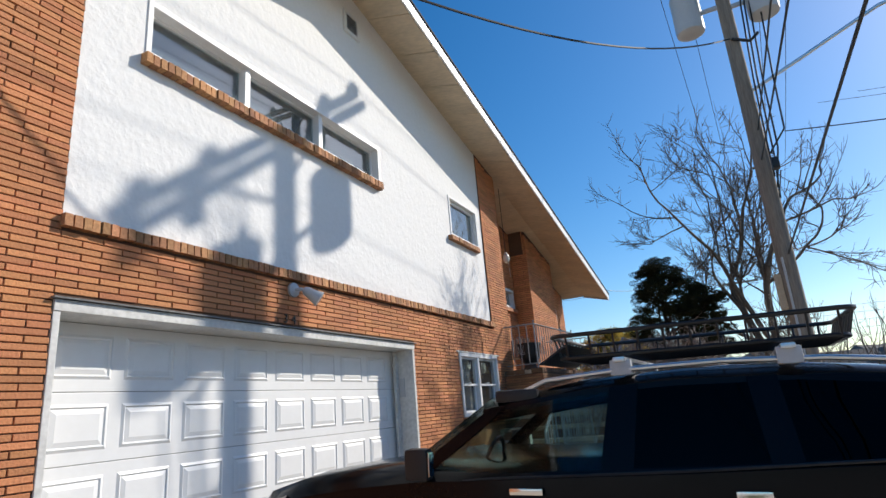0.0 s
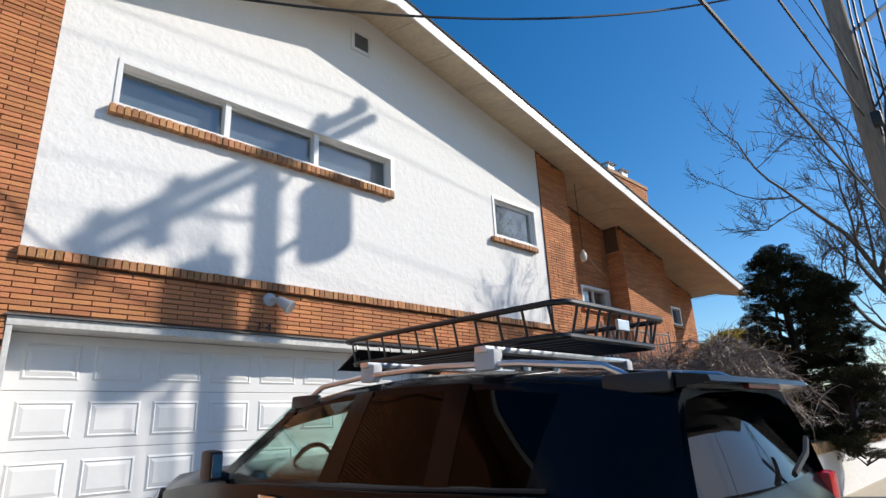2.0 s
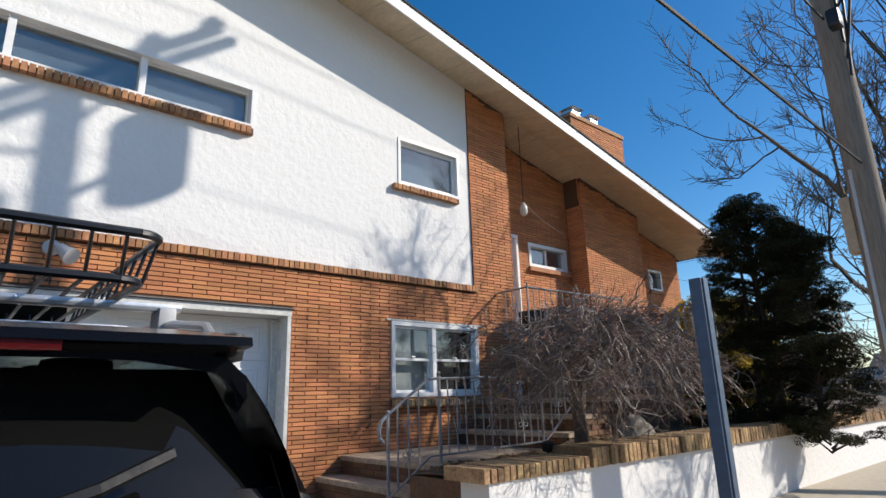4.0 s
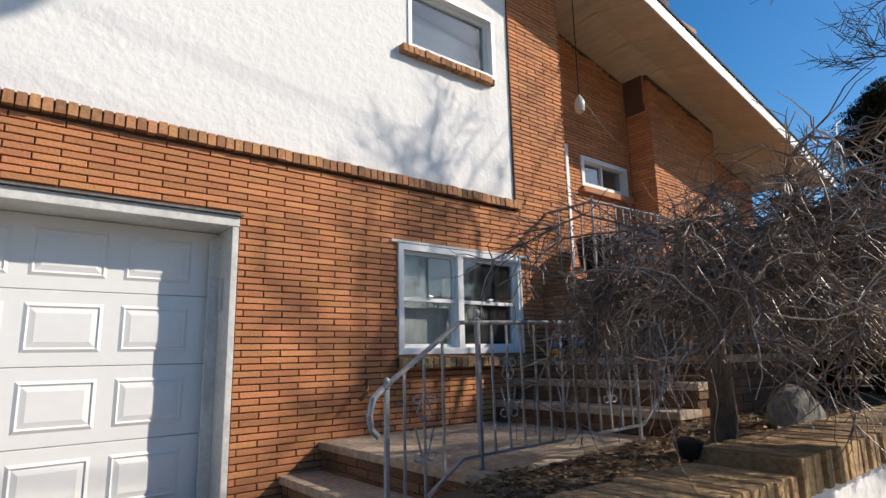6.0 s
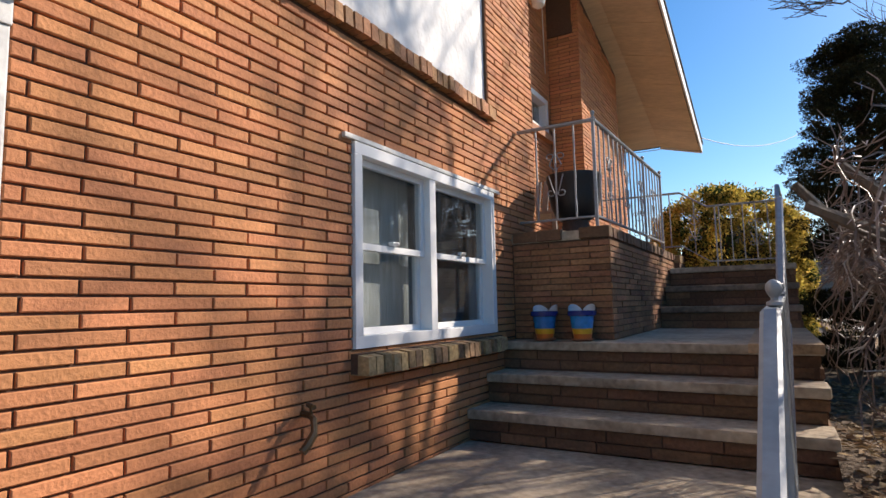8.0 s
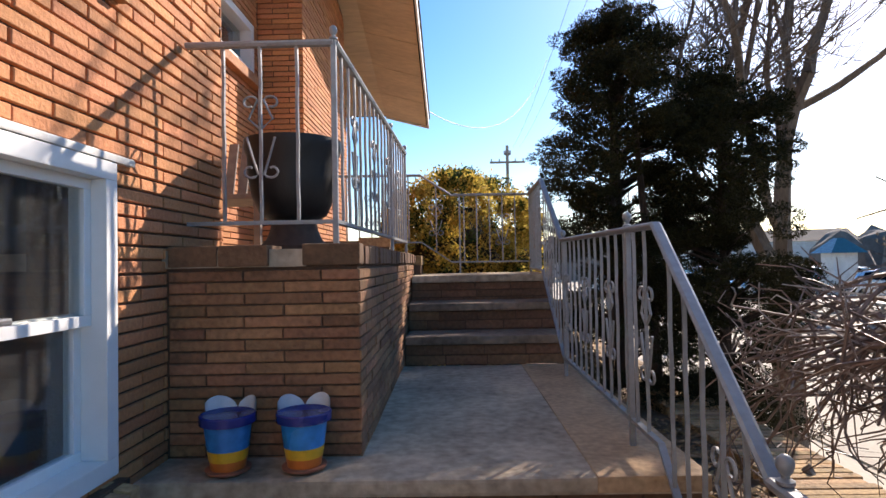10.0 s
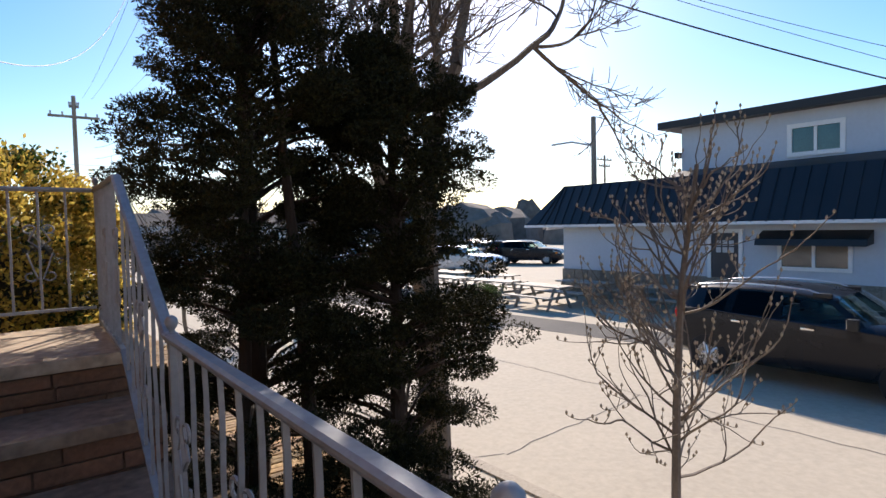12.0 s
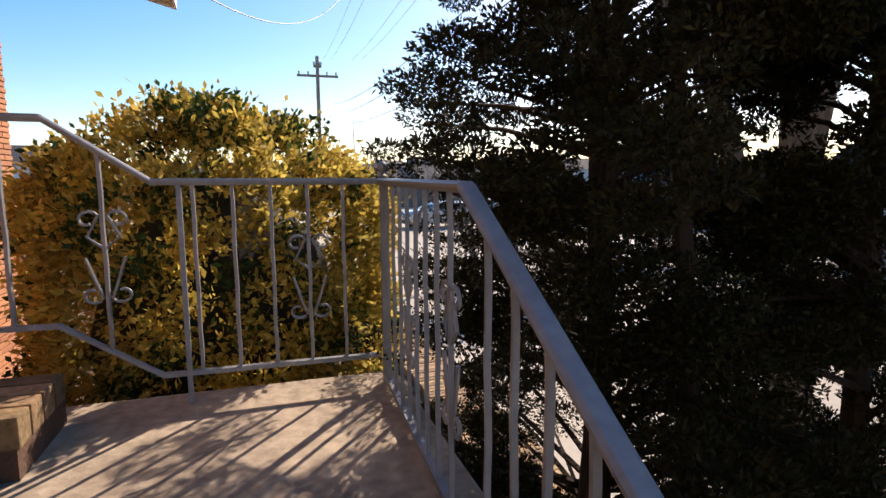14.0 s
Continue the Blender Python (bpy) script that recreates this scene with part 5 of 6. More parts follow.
for k in range(560):
    lobe = k % 5 > 2
    cx, cy = (-0.48, 13.25) if lobe else (-1.26, 13.8)
    z = rng.uniform(0.35, 3.4) if lobe else rng.uniform(0.5, 4.22)
    rad = float(np.interp(z, (0.3, 1.3, 2.0, 2.7, 3.2, 3.4), (0.62, 0.62, 0.58, 0.48, 0.36, 0.08))) if lobe else float(np.interp(z, (0.5, 1.5, 2.7, 3.3, 3.9, 4.22), (0.7, 0.9, 0.84, 0.7, 0.4, 0.06)))
    a = rng.uniform(0, 2 * math.pi)
    rr_ = rad * math.sqrt(rng.uniform(0.1, 1.0))
    x, y = cx + rr_ * math.cos(a), cy + (1.0 if lobe else 1.3) * rr_ * math.sin(a)
    if x < -1.8:
        x = -1.8 + rng.uniform(0, 0.15)
    if noise.noise((x * 2.0 + 3, y * 2.0, z * 2.9)) < -0.09:
        continue
    pads.append((x, y, z, lobe))
    tk.tube([(cx + 0.02, cy, z - 0.18), ((x + cx) / 2, (y + cy) / 2, z - 0.05), (x, y, z)], 0.016, 4, 0.006, cap=False)
part("trunk", tk, DARKBARK, ev, "several slender trunks")
cr = Shape()
for x, y, z, lobe in pads:
    for b in range(3):
        o = rng.normal(0, 0.09, 3)
        clump(cr, rng, (x + o[0], y + o[1], z + o[2] * 0.6), rng.uniform(0.1, 0.19), 0.42, 560, 0.024, 0.4, 0.9)
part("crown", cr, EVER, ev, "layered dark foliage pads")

# golden variegated bush beyond the top landing
GOLD = leaf_mat("golden_variegated_leaf", (0.42, 0.31, 0.05), (0.7, 0.53, 0.13), 0.45, 0.45)
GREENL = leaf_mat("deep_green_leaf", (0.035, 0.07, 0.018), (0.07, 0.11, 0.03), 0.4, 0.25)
bu = thing("golden_shrub", (-2.9, 15.6, 0.6), "large rounded golden variegated shrub behind the landing railing", "shrub")
core, gold, green = Shape(), Shape(), Shape()
for k in range(1650):
    a, t = rng.uniform(0, 2 * math.pi), rng.uniform(0.0, 1)
    prof = math.sqrt(max(0.0, 1 - max(0, (t - 0.55) / 0.45) ** 3)) * (1.0 if t < 0.97 else math.sqrt(rng.uniform()))
    v = np.array((math.cos(a) * prof, math.sin(a) * prof, 1.4 * (t - 0.4)))
    lump = noise.noise(v * 3.1)
    prof *= 1 + 0.14 * lump
    x, y, z = -2.78 + 0.95 * prof * math.cos(a), 15.5 + 1.0 * prof * math.sin(a), 0.7 + 2.08 * t + 0.11 * lump
    if noise.noise((x * 3.4, y * 3.4, z * 3.4)) < -0.33:
        continue
    if t > 0.9:
        x, y = -2.78 + (x + 2.78) * math.sqrt(rng.uniform(0.05, 1)), 15.5 + (y - 15.5) * math.sqrt(rng.uniform(0.05, 1))
        z += 0.06
    # deep green leaves more often at the foot, the top and in hollows
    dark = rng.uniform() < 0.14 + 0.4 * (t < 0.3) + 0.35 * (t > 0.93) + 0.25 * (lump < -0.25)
    n_ = 60
    p = np.array((x, y, z)) + rng.normal(0, 0.045, (n_, 3))
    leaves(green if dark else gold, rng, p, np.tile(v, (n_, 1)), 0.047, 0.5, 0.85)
for k in range(26):
    a = rng.uniform(0, 2 * math.pi)
    core.tube([(-2.9, 15.5, 0.5), (-2.9 + 0.4 * math.cos(a), 15.5 + 0.4 * math.sin(a), 1.3), (-2.85 + 0.6 * math.cos(a), 15.5 + 0.6 * math.sin(a), 2.1)], 0.02, 5, 0.006)
# solid dark filling stands in for the shade deep inside the bush
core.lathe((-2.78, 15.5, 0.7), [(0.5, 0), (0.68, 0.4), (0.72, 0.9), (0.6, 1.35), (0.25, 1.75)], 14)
part("inner_core", core, mat("shaded_stems", (0.03, 0.028, 0.015), 0.95, vary=0.3), bu, "dark inner stems round a solid shade-coloured core")
part("golden_leaves", gold, GOLD, bu, "yellow green leaves")
part("green_leaves", green, GREENL, bu, "deep green leaves, more at the foot, top and hollows")

# weeping maple, bare
rng = np.random.default_rng(15)
mp = thing("weeping_maple", (-1.5, 9.05, 0.42), "bare weeping maple with a tangle of purple brown twigs", "tree")
s, tw, pale = Shape(), Shape(), Shape()
B = Vector((-1.48, 9.08, 0.42))
limbs = []
s.tube([B, B + Vector((0.03, 0.0, 0.25)), B + Vector((0.08, -0.1, 0.55)), B + Vector((0.1, -0.25, 0.85))], 0.085, 9, 0.06)
s.tube([B + Vector((0.05, 0.05, 0)), B + Vector((-0.04, 0.1, 0.4)), B + Vector((-0.05, 0.2, 0.8))], 0.06, 8, 0.045)
for k in range(7):
    a = k * 0.9 + 0.3
    s.tube([B + Vector((0, 0, 0.12)), B + Vector((0.16 * math.cos(a), 0.16 * math.sin(a), 0.03)), B + Vector((0.42 * math.cos(a + 0.3), 0.42 * math.sin(a + 0.3), 0.0))], 0.05, 6, 0.015)
for k in range(17):
    a = k * 2 * math.pi / 17 + rng.uniform(-0.2, 0.2)
    h, r = rng.uniform(0.55, 1.0), rng.uniform(0.35, 0.9)
    o = B + Vector((0.1, -0.25, 0.82)) if k % 2 else B + Vector((-0.05, 0.2, 0.78))
    e = B + Vector((r * math.cos(a), r * math.sin(a), 0.42 + h))
    mid = o.lerp(e, 0.5) + Vector(rng.normal(0, 0.08, 3))
    s.tube([o, mid, e], 0.035, 6, 0.018, cap=False)
    limbs.append((e, a))
nodes = []
for e, a in limbs:
    for j in range(11):
        b = a + rng.normal(0, 0.75)
        R = rng.uniform(0.35, 0.85)
        p, pts, d = e.copy(), [e.copy()], Vector((math.cos(b), math.sin(b), rng.uniform(0.1, 0.6)))
        for i in range(7):
            d = (d + Vector((0, 0, -0.24)) + Vector(rng.normal(0, 0.2, 3))).normalized()
            p = p + d * (R * 1.5 / 7)
            if p.x < -2.04 or p.z < 0.55 or (p.y > 9.95 and p.z > 1.65) or p.y > 10.35:
                break
            pts.append(p.copy())
            nodes.append((p.copy(), d.copy()))
        if len(pts) > 2:
            tw.tube(pts, 0.0085, 4, 0.0035, cap=False)
for k in range(6800):
    p, d = nodes[int(rng.integers(len(nodes)))]
    if p.y > 9.25 and k % 4 > 0:
        continue
    d = (d * 0.6 + Vector(rng.normal(0, 0.6, 3)) + Vector((0, 0, -0.05))).normalized()
    L = rng.uniform(0.14, 0.42)
    pts = [p]
    for i in range(4):
        d = (d + Vector(rng.normal(0, 0.42, 3)) + Vector((0, 0, -0.1))).normalized()
        q = pts[-1] + d * (L / 4)
        if q.z < 0.52 or q.x < -2.06 or (q.y > 9.95 and q.z > 1.7):
            break
        pts.append(q)
    if len(pts) > 2:
        (pale if k % 7 == 0 else tw).tube(pts, 0.0038, 3, 0.0016, cap=False)
part("trunk", s, BARK, mp, "gnarled trunk and surface roots", smooth=True)
part("twig_tangle", tw, TWIG, mp, "dense drooping twigs", kind="stuff")
part("dead_wood", pale, mat("pale_dead_twig", (0.36, 0.32, 0.28), 0.5, vary=0.3), mp, "pale dead twigs", kind="stuff")

# two-stemmed bare street tree
dt = thing("bare_tree", (0.85, 14.65, -0.4), "tall bare tree forking into two stems at the kerb", "tree")
s = Shape()
rg = np.random.default_rng(9)
s.tube([(0.85, 14.65, -0.5), (0.84, 14.66, 0.6), (0.82, 14.66, 1.5)], 0.17, 9, 0.14)
tips = []
for d, L, r in (((-0.25, 0.05, 1), 2.3, 0.10), ((0.08, -0.05, 1), 2.4, 0.11), ((-0.5, -0.02, 1), 2.5, 0.065)):
    grow(s, rg, (0.82, 14.66, 1.4 if r > 0.08 else 2.0), d, L, r, 4, bend=0.22, up=0.05, kids=(3, 4), shrink=0.68, spread=0.62, tips=tips, segs=6)
part("trunk", s, BARK, dt, "grey forked trunk and limbs")
s = Shape()
for p, d in tips:
    for k in range(6):
        q = p - d * rg.uniform(0, 0.5)
        e = (d + Vector(rg.normal(0, 0.6, 3))).normalized()
        s.tube([q, q + e * 0.12, q + e * 0.26 + Vector((0, 0, 0.03))], 0.0065, 3, 0.0035, cap=False)
part("twig_tangle", s, PALETWIG, dt, kind="stuff")
s = Shape()
for k in range(160):
    c = Vector((0.95, 14.6, 3.72)) + Vector(rg.normal(0, 0.09, 3))
    e = Vector(rg.normal(0, 1, 3)).normalized()
    s.tube([c - e * 0.1, c + e * 0.1], 0.006, 3)
solid("bird_nest", s, PALETWIG, "twig bird nest in the fork of the bare tree", "nest", kind="stuff")

# budding sapling
sp = thing("sapling", (0.8, 12.03, -0.4), "slim street sapling with budding grey branches", "tree")
rg = np.random.default_rng(21)
s = Shape()
pts = [(0.79, 12.04, -0.45), (0.8, 12.03, 0.4), (0.81, 12.03, 1.0), (0.86, 12.02, 1.8), (0.98, 11.98, 2.55)]
s.tube(pts, 0.036, 7, 0.014)
tips = []
for k in range(44):
    z = rg.uniform(0.5, 2.4)
    a = rg.uniform(0, 2 * math.pi)
    grow(s, rg, (0.8 + 0.06 * z, 12.03, z), (math.cos(a), math.sin(a), rg.uniform(0.15, 0.9)), rg.uniform(0.4, 0.62) * (1.25 - 0.2 * z), 0.011, 2, bend=0.22, up=0.1, kids=(2, 4), shrink=0.6, spread=0.55, sides=(3, 4, 5), tips=tips)
part("trunk", s, PALETWIG, sp, "grey stem and branches")
s = Shape()
for p, d in tips:
    for k in range(2):
        q = Vector(p) - Vector(d) * 0.05 * k
        s.lathe(q, [(0.002, 0), (0.009, 0.01), (0.007, 0.02), (0.001, 0.028)], 5)
part("bud_mass", s, mat("pale_buds", (0.4, 0.33, 0.24), 0.7, vary=0.3), sp, kind="stuff")

# low shrubs and dry stems in the bed
sh = thing("low_shrub", (-1.4, 10.6, 0.5), "low green ground shrub under the maple", "shrub", "low shrubs in the bed")
s = Shape()
rg = np.random.default_rng(33)
for k in range(26):
    clump(s, rg, (rg.uniform(-0.4, 0.35), rg.uniform(-0.8, 0.8), rg.uniform(0.05, 0.32)), 0.2, 0.6, 120, 0.06, 0.4)
part("leaves", s, GREENL, sh)
sh.matrix_basis = pose(-1.4, 11.3, 0.5)
copy_thing(sh, pose(-1.5, 15.3, 0.5, 0, 0, 60))
copy_thing(sh, pose(-1.2, 17.3, 0.55, 0, 0, 110))
s = Shape()
for k in range(2600):
    x, y = rg.uniform(-2.0, -1.2), rg.uniform(7.4, 12.5)
    a, L = rg.uniform(0, 6.3), rg.uniform(0.02, 0.05)
    z = zz(x, y) + 0.012
    dx, dy = L * math.cos(a), L * math.sin(a)
    s.quad((x, y, z), (x + dx - dy * 0.4, y + dy + dx * 0.4, z + rg.uniform(0, 0.02)), (x + 1.8 * dx, y + 1.8 * dy, z + 0.004), (x + dx + dy * 0.4, y + dy - dx * 0.4, z + rg.uniform(0, 0.015)))
solid("dry_leaves", s, leaf_mat("dry_leaf", (0.22, 0.13, 0.07), (0.32, 0.22, 0.12), 0.5, 0.1), "brown dry leaves scattered over the bed", "leaves", kind="stuff")
lt = thing("path_light", (-1.26, 8.3, 0.45), "small black solar path light in the bed", "lamp")
part("stake", Shape().tube([(-1.26, 8.3, 0.42), (-1.26, 8.3, 0.56)], 0.012, 6), BLACKPLASTIC, lt)
part("shade", Shape().lathe((-1.26, 8.3, 0.56), [(0.04, 0), (0.055, 0.02), (0.065, 0.06), (0.07, 0.08), (0.02, 0.1)], 14), BLACKPLASTIC, lt, smooth=True)
STONE = mat("lichened_stone", (0.22, 0.2, 0.165), 0.9, vary=0.35, grain=20, blotch=5, bump=0.5)
for i, (x, y, w, h) in enumerate(((-1.4, 10.05, 0.26, 0.27), (-1.0, 11.31, 0.06, 0.1))):
    bm = bmesh.new()
    bmesh.ops.create_icosphere(bm, subdivisions=3, radius=1)
    for v in bm.verts:
        n_ = 1 + 0.25 * noise.noise(v.co * 1.4 + Vector((i * 7, 0, 0)))
        v.co = Vector((x + v.co.x * w * 0.6 * n_, y + v.co.y * w * n_, 0.55 + v.co.z * h * n_))
    me = bpy.data.meshes.new("stone")
    bm.to_mesh(me)
    bm.free()
    me.materials.append(STONE)
    tagged(new("garden_stone", me), "pale lichened upright stone in the planting bed", "stone")


# ---- utility pole and cables ----
PX, PY = 1.03, 10.81
up = thing("utility_pole", (PX, PY, -0.45), "weathered wooden utility pole with transformers and cross arms", "utility pole")
part("shaft", Shape().tube([(PX - 0.03, PY, -0.5), (PX, PY, 3), (PX + 0.03, PY, 6), (PX + 0.05, PY, 9.75)], 0.155, 14, 0.115), POLEWOOD, up, smooth=True)
for dy in (-0.14, 0.14):
    part("cross_arm", Shape().soft(PX - 1.15, PX + 1.5, PY + dy - 0.05, PY + dy + 0.05, 9.42, 9.54, 0.01), POLEWOOD, up)
for x in (-1.05, -0.55, 0.85, 1.4):
    part("insulator", Shape().lathe((PX + x, PY, 9.54), [(0.04, 0), (0.1, 0.05), (0.06, 0.1), (0.11, 0.15), (0.05, 0.24), (0.02, 0.28)], 12), GREY, up, smooth=True)
for x in (0.8, 1.3):
    part("fuse_cutout", Shape().soft(PX + x - 0.07, PX + x + 0.07, PY - 0.3, PY - 0.16, 8.92, 9.38, 0.03), GREY, up, "grey fuse cutout")
part("brace", Shape().tube([(PX + 0.9, PY - 0.2, 9.42), (PX + 0.08, PY - 0.14, 8.7)], 0.03, 5), POLEWOOD, up)
part("brace", Shape().tube([(PX - 0.8, PY - 0.2, 9.42), (PX - 0.06, PY - 0.14, 8.75)], 0.03, 5), POLEWOOD, up)
for x, z in ((0.43, 7.8), (1.68, 7.72)):
    tr = part("transformer", Shape().lathe((x, PY + 0.02, z), [(0.2, 0), (0.25, 0.03), (0.26, 0.08), (0.26, 0.78), (0.27, 0.8), (0.25, 0.86), (0.1, 0.92)], 24), GREY, up, "grey cylindrical transformer", smooth=True)
    for k in (-0.1, 0.1):
        part("bushing", Shape().lathe((x + k, PY + 0.02, z + 0.9), [(0.025, 0), (0.045, 0.03), (0.025, 0.06), (0.045, 0.09), (0.02, 0.16)], 10), BLACKPLASTIC, tr)
    part("bracket", Shape().soft(min(x, PX), max(x, PX), PY - 0.03, PY + 0.03, z + 0.35, z + 0.42, 0.006), GREY, tr)
part("lamp_arm", Shape().tube([(PX + 0.12, PY, 6.3), (PX + 1.0, PY - 0.05, 6.65), (PX + 2.2, PY - 0.1, 7.15), (PX + 3.0, PY - 0.1, 7.3)], 0.032, 8), ALU, up, "street lamp arm", smooth=True)
part("lamp_head", Shape().soft(PX + 2.9, PX + 3.5, PY - 0.22, PY + 0.02, 7.22, 7.36, 0.05), GREY, up, "street lamp head", smooth=True)
for k, (dx, dz) in enumerate(((0.2, 0.0), (0.26, -0.4), (0.34, -0.2), (0.5, 0.4))):
    a = [(PX + 0.5 + 0.12 * k, PY - 0.1, 9.4), (PX + dx + 0.1, PY - 0.12, 8.0), (PX + dx, PY - 0.13, 6.5), (PX + dx - 0.05, PY - 0.14, 5.2 + dz * 0.5), (PX + 0.14, PY - 0.12, 4.6 + dz)]
    part("riser_cable", Shape().tube(a, 0.016, 5), WIRE, up)
part("conduit", Shape().tube([(PX - 0.1, PY - 0.13, -0.45), (PX - 0.06, PY - 0.13, 3.2)], 0.02, 6), GREY, up)
part("junction_box", Shape().soft(PX - 0.23, PX - 0.13, PY - 0.08, PY + 0.1, 2.36, 2.95, 0.012), mat("tan_board", (0.5, 0.38, 0.26), 0.8, vary=0.2), up, "tan wooden box on the shaft")
part("splice", Shape().soft(PX + 0.1, PX + 0.22, PY - 0.5, PY - 0.34, 4.62, 4.82, 0.04), BLACKPLASTIC, up)
part("clamp", Shape().tube([(PX + 0.02, PY - 0.16, 7.35), (PX + 0.3, PY - 0.16, 7.2), (PX + 0.45, PY - 0.1, 7.35)], 0.03, 6), BLACKPLASTIC, up)


def cable(a, b, sag, r=0.012, label="black overhead cable strung between poles"):
    ob = solid("overhead_cable", Shape().tube(arc(a, b, sag, 24), r, 5), WIRE, label, "cable", kind="", smooth=True)
    ob["group"] = "overhead cables"


cable((PX, PY - 0.1, 7.4), (-3.99, 0.41, 5.25), 0.94, 0.014, "black service cable running from the pole to the house")
for x, z, xe, ze, sag in ((1.08, 3.25, 1.0, 3.9, 0.1), (1.04, 4.95, 1.15, 5.2, 0.9), (1.1, 5.5, 1.3, 6.2, 0.6)):
    cable((x, PY - 0.1, z), (xe, -30, ze), sag, 0.013)
for x, z, sag in ((1.05, 5.4, 0.5), (1.2, 6.1, 0.6), (1.3, 4.75, 0.5)):
    cable((x, PY + 0.1, z), (2.5, 52, z + 1.5), sag * 1.4, 0.012)
for x in (-1.05, -0.55, 0.85, 1.4):
    cable((PX + x, PY, 9.76), (PX + x + 1, -30, 11.0), 0.6, 0.007)
    cable((PX + x, PY, 9.76), (3 + x, 52, 10.6), 0.9, 0.007)
cable((3.2, 23.2, 10.2), (15.3, 13.9, 5.3), 0.25, 0.02)
cable((4.6, 24.0, 11.3), (15.4, 13.9, 5.75), 0.2, 0.008)
cable((6.0, 24.6, 11.6), (15.5, 13.9, 6.1), 0.2, 0.008)
cable((-3.3, 18.3, 4.5), (0.9, 30, 9.5), 1.2, 0.008, "thin cable running up from the far eaves")
for k in range(5):
    cable((-14, 70, 5.5 + 0.8 * k), (90, 62, 6.5 + 0.6 * k), 1.0, 0.014)

sg = thing("sign_post", (1.53, 5.8, -0.4), "plain blue-grey steel sign post at the kerb", "post")
part("channel_post", Shape().soft(1.51, 1.55, 5.785, 5.795, -0.45, 1.42, 0.003).soft(1.505, 1.512, 5.795, 5.825, -0.45, 1.42, 0.002).soft(1.548, 1.555, 5.795, 5.825, -0.45, 1.42, 0.002), mat("blue_grey_steel", (0.10, 0.14, 0.2), 0.5, metal=0.3, vary=0.2), sg)


def distant_pole(x, y, h, arms, lamp=False):
    p = thing("distant_pole", (x, y, -0.5), "distant wooden utility pole against the sky", "utility pole", "distant poles")
    part("shaft", Shape().tube([(x, y, -0.5), (x, y, h)], 0.15, 8, 0.11), POLEWOOD, p)
    for z, L in arms:
        part("cross_arm", Shape().box(x - L, x + L, y - 0.06, y + 0.06, z, z + 0.14), POLEWOOD, p)
        for k in (-0.9, -0.45, 0.45, 0.9):
            part("insulator", Shape().box(x + k * L - 0.05, x + k * L + 0.05, y - 0.05, y + 0.05, z + 0.14, z + 0.34), GREY, p)
    if lamp:
        part("lamp_arm", Shape().tube([(x, y, h - 1.3), (x - 1.0, y + 0.4, h - 1.15), (x - 1.9, y + 0.8, h - 1.3)], 0.045, 6), GREY, p)
    return p


distant_pole(1.3, 50, 10.3, ((9.0, 1.3), (9.6, 0.25)))
distant_pole(-1.5, 75, 9.5, ((8.7, 1.2),))
distant_pole(18.65, 26.08, 6.9, (), True)
distant_pole(51, 49, 9.6, ((9.0, 1.3), (8.3, 1.0)))
distant_pole(14, 42, 8.2, ())

# ---- the eating house across the street ----
BX0 = 14.5
PALEBLUE = mat("pale_blue_siding", (0.5, 0.56, 0.63), 0.8, vary=0.06, grain=10, blotch=0.8, bump=0.1)
SEAM = mat("black_seamed_metal", (0.02, 0.021, 0.024), 0.45, metal=0.2, vary=0.25, bump=0.05)
cf = thing("roadside_cafe", (BX0, 16, -0.5), "low pale blue roadside building with a black mansard roof", "building")
part("wall", Shape().box(BX0, BX0 + 9, 2, 24.4, -0.55, 2.2), PALEBLUE, cf, "pale blue rendered wall")
part("stone_base", Shape().box(BX0 - 0.06, BX0 - 0.002, 2, 24.42, -0.55, 0.45), STONE, cf, "rubble stone base")
for i in range(38):
    y0_ = 24.4 - i * 0.6
    if 15.5 < y0_ < 25:
        rg = random.Random(i)
        for z in (-0.5, -0.18, 0.14):
            part("stone", Shape().soft(BX0 - 0.1, BX0 - 0.055, y0_ - 0.56 + rg.uniform(-0.03, 0.0), y0_ + rg.uniform(-0.05, 0), z, z + 0.29, 0.02), STONE, cf)
s = Shape()
s.hexa([(BX0 - 0.5, 1.5, 2.1), (BX0 + 9, 1.5, 2.1), (BX0 + 9, 25.95, 2.1), (BX0 - 0.5, 25.95, 2.1), (BX0 + 0.35, 1.5, 3.6), (BX0 + 9, 1.5, 3.6), (BX0 + 9, 24.6, 3.6), (BX0 + 0.35, 24.6, 3.6)])
rf = part("roof", s, SEAM, cf, "black mansard roof")
for i in range(58):
    y = 25.3 - 0.4 * i
    yt = min(y, 24.6)
    part("seam", Shape().hexa([(BX0 - 0.53, y - 0.02, 2.1), (BX0 - 0.45, y - 0.02, 2.1), (BX0 - 0.45, y + 0.02, 2.1), (BX0 - 0.53, y + 0.02, 2.1), (BX0 + 0.31, yt - 0.02, 3.6), (BX0 + 0.37, yt - 0.02, 3.6), (BX0 + 0.37, yt + 0.02, 3.6), (BX0 + 0.31, yt + 0.02, 3.6)]), SEAM, rf)
part("eave_board", Shape().box(BX0 - 0.52, BX0 - 0.46, 1.5, 25.95, 2.03, 2.12), WHITE, cf)
part("upper_wall", Shape().box(BX0 + 1.5, BX0 + 8, 2, 20.44, 3.4, 5.3), PALEBLUE, cf, "pale blue upper storey")
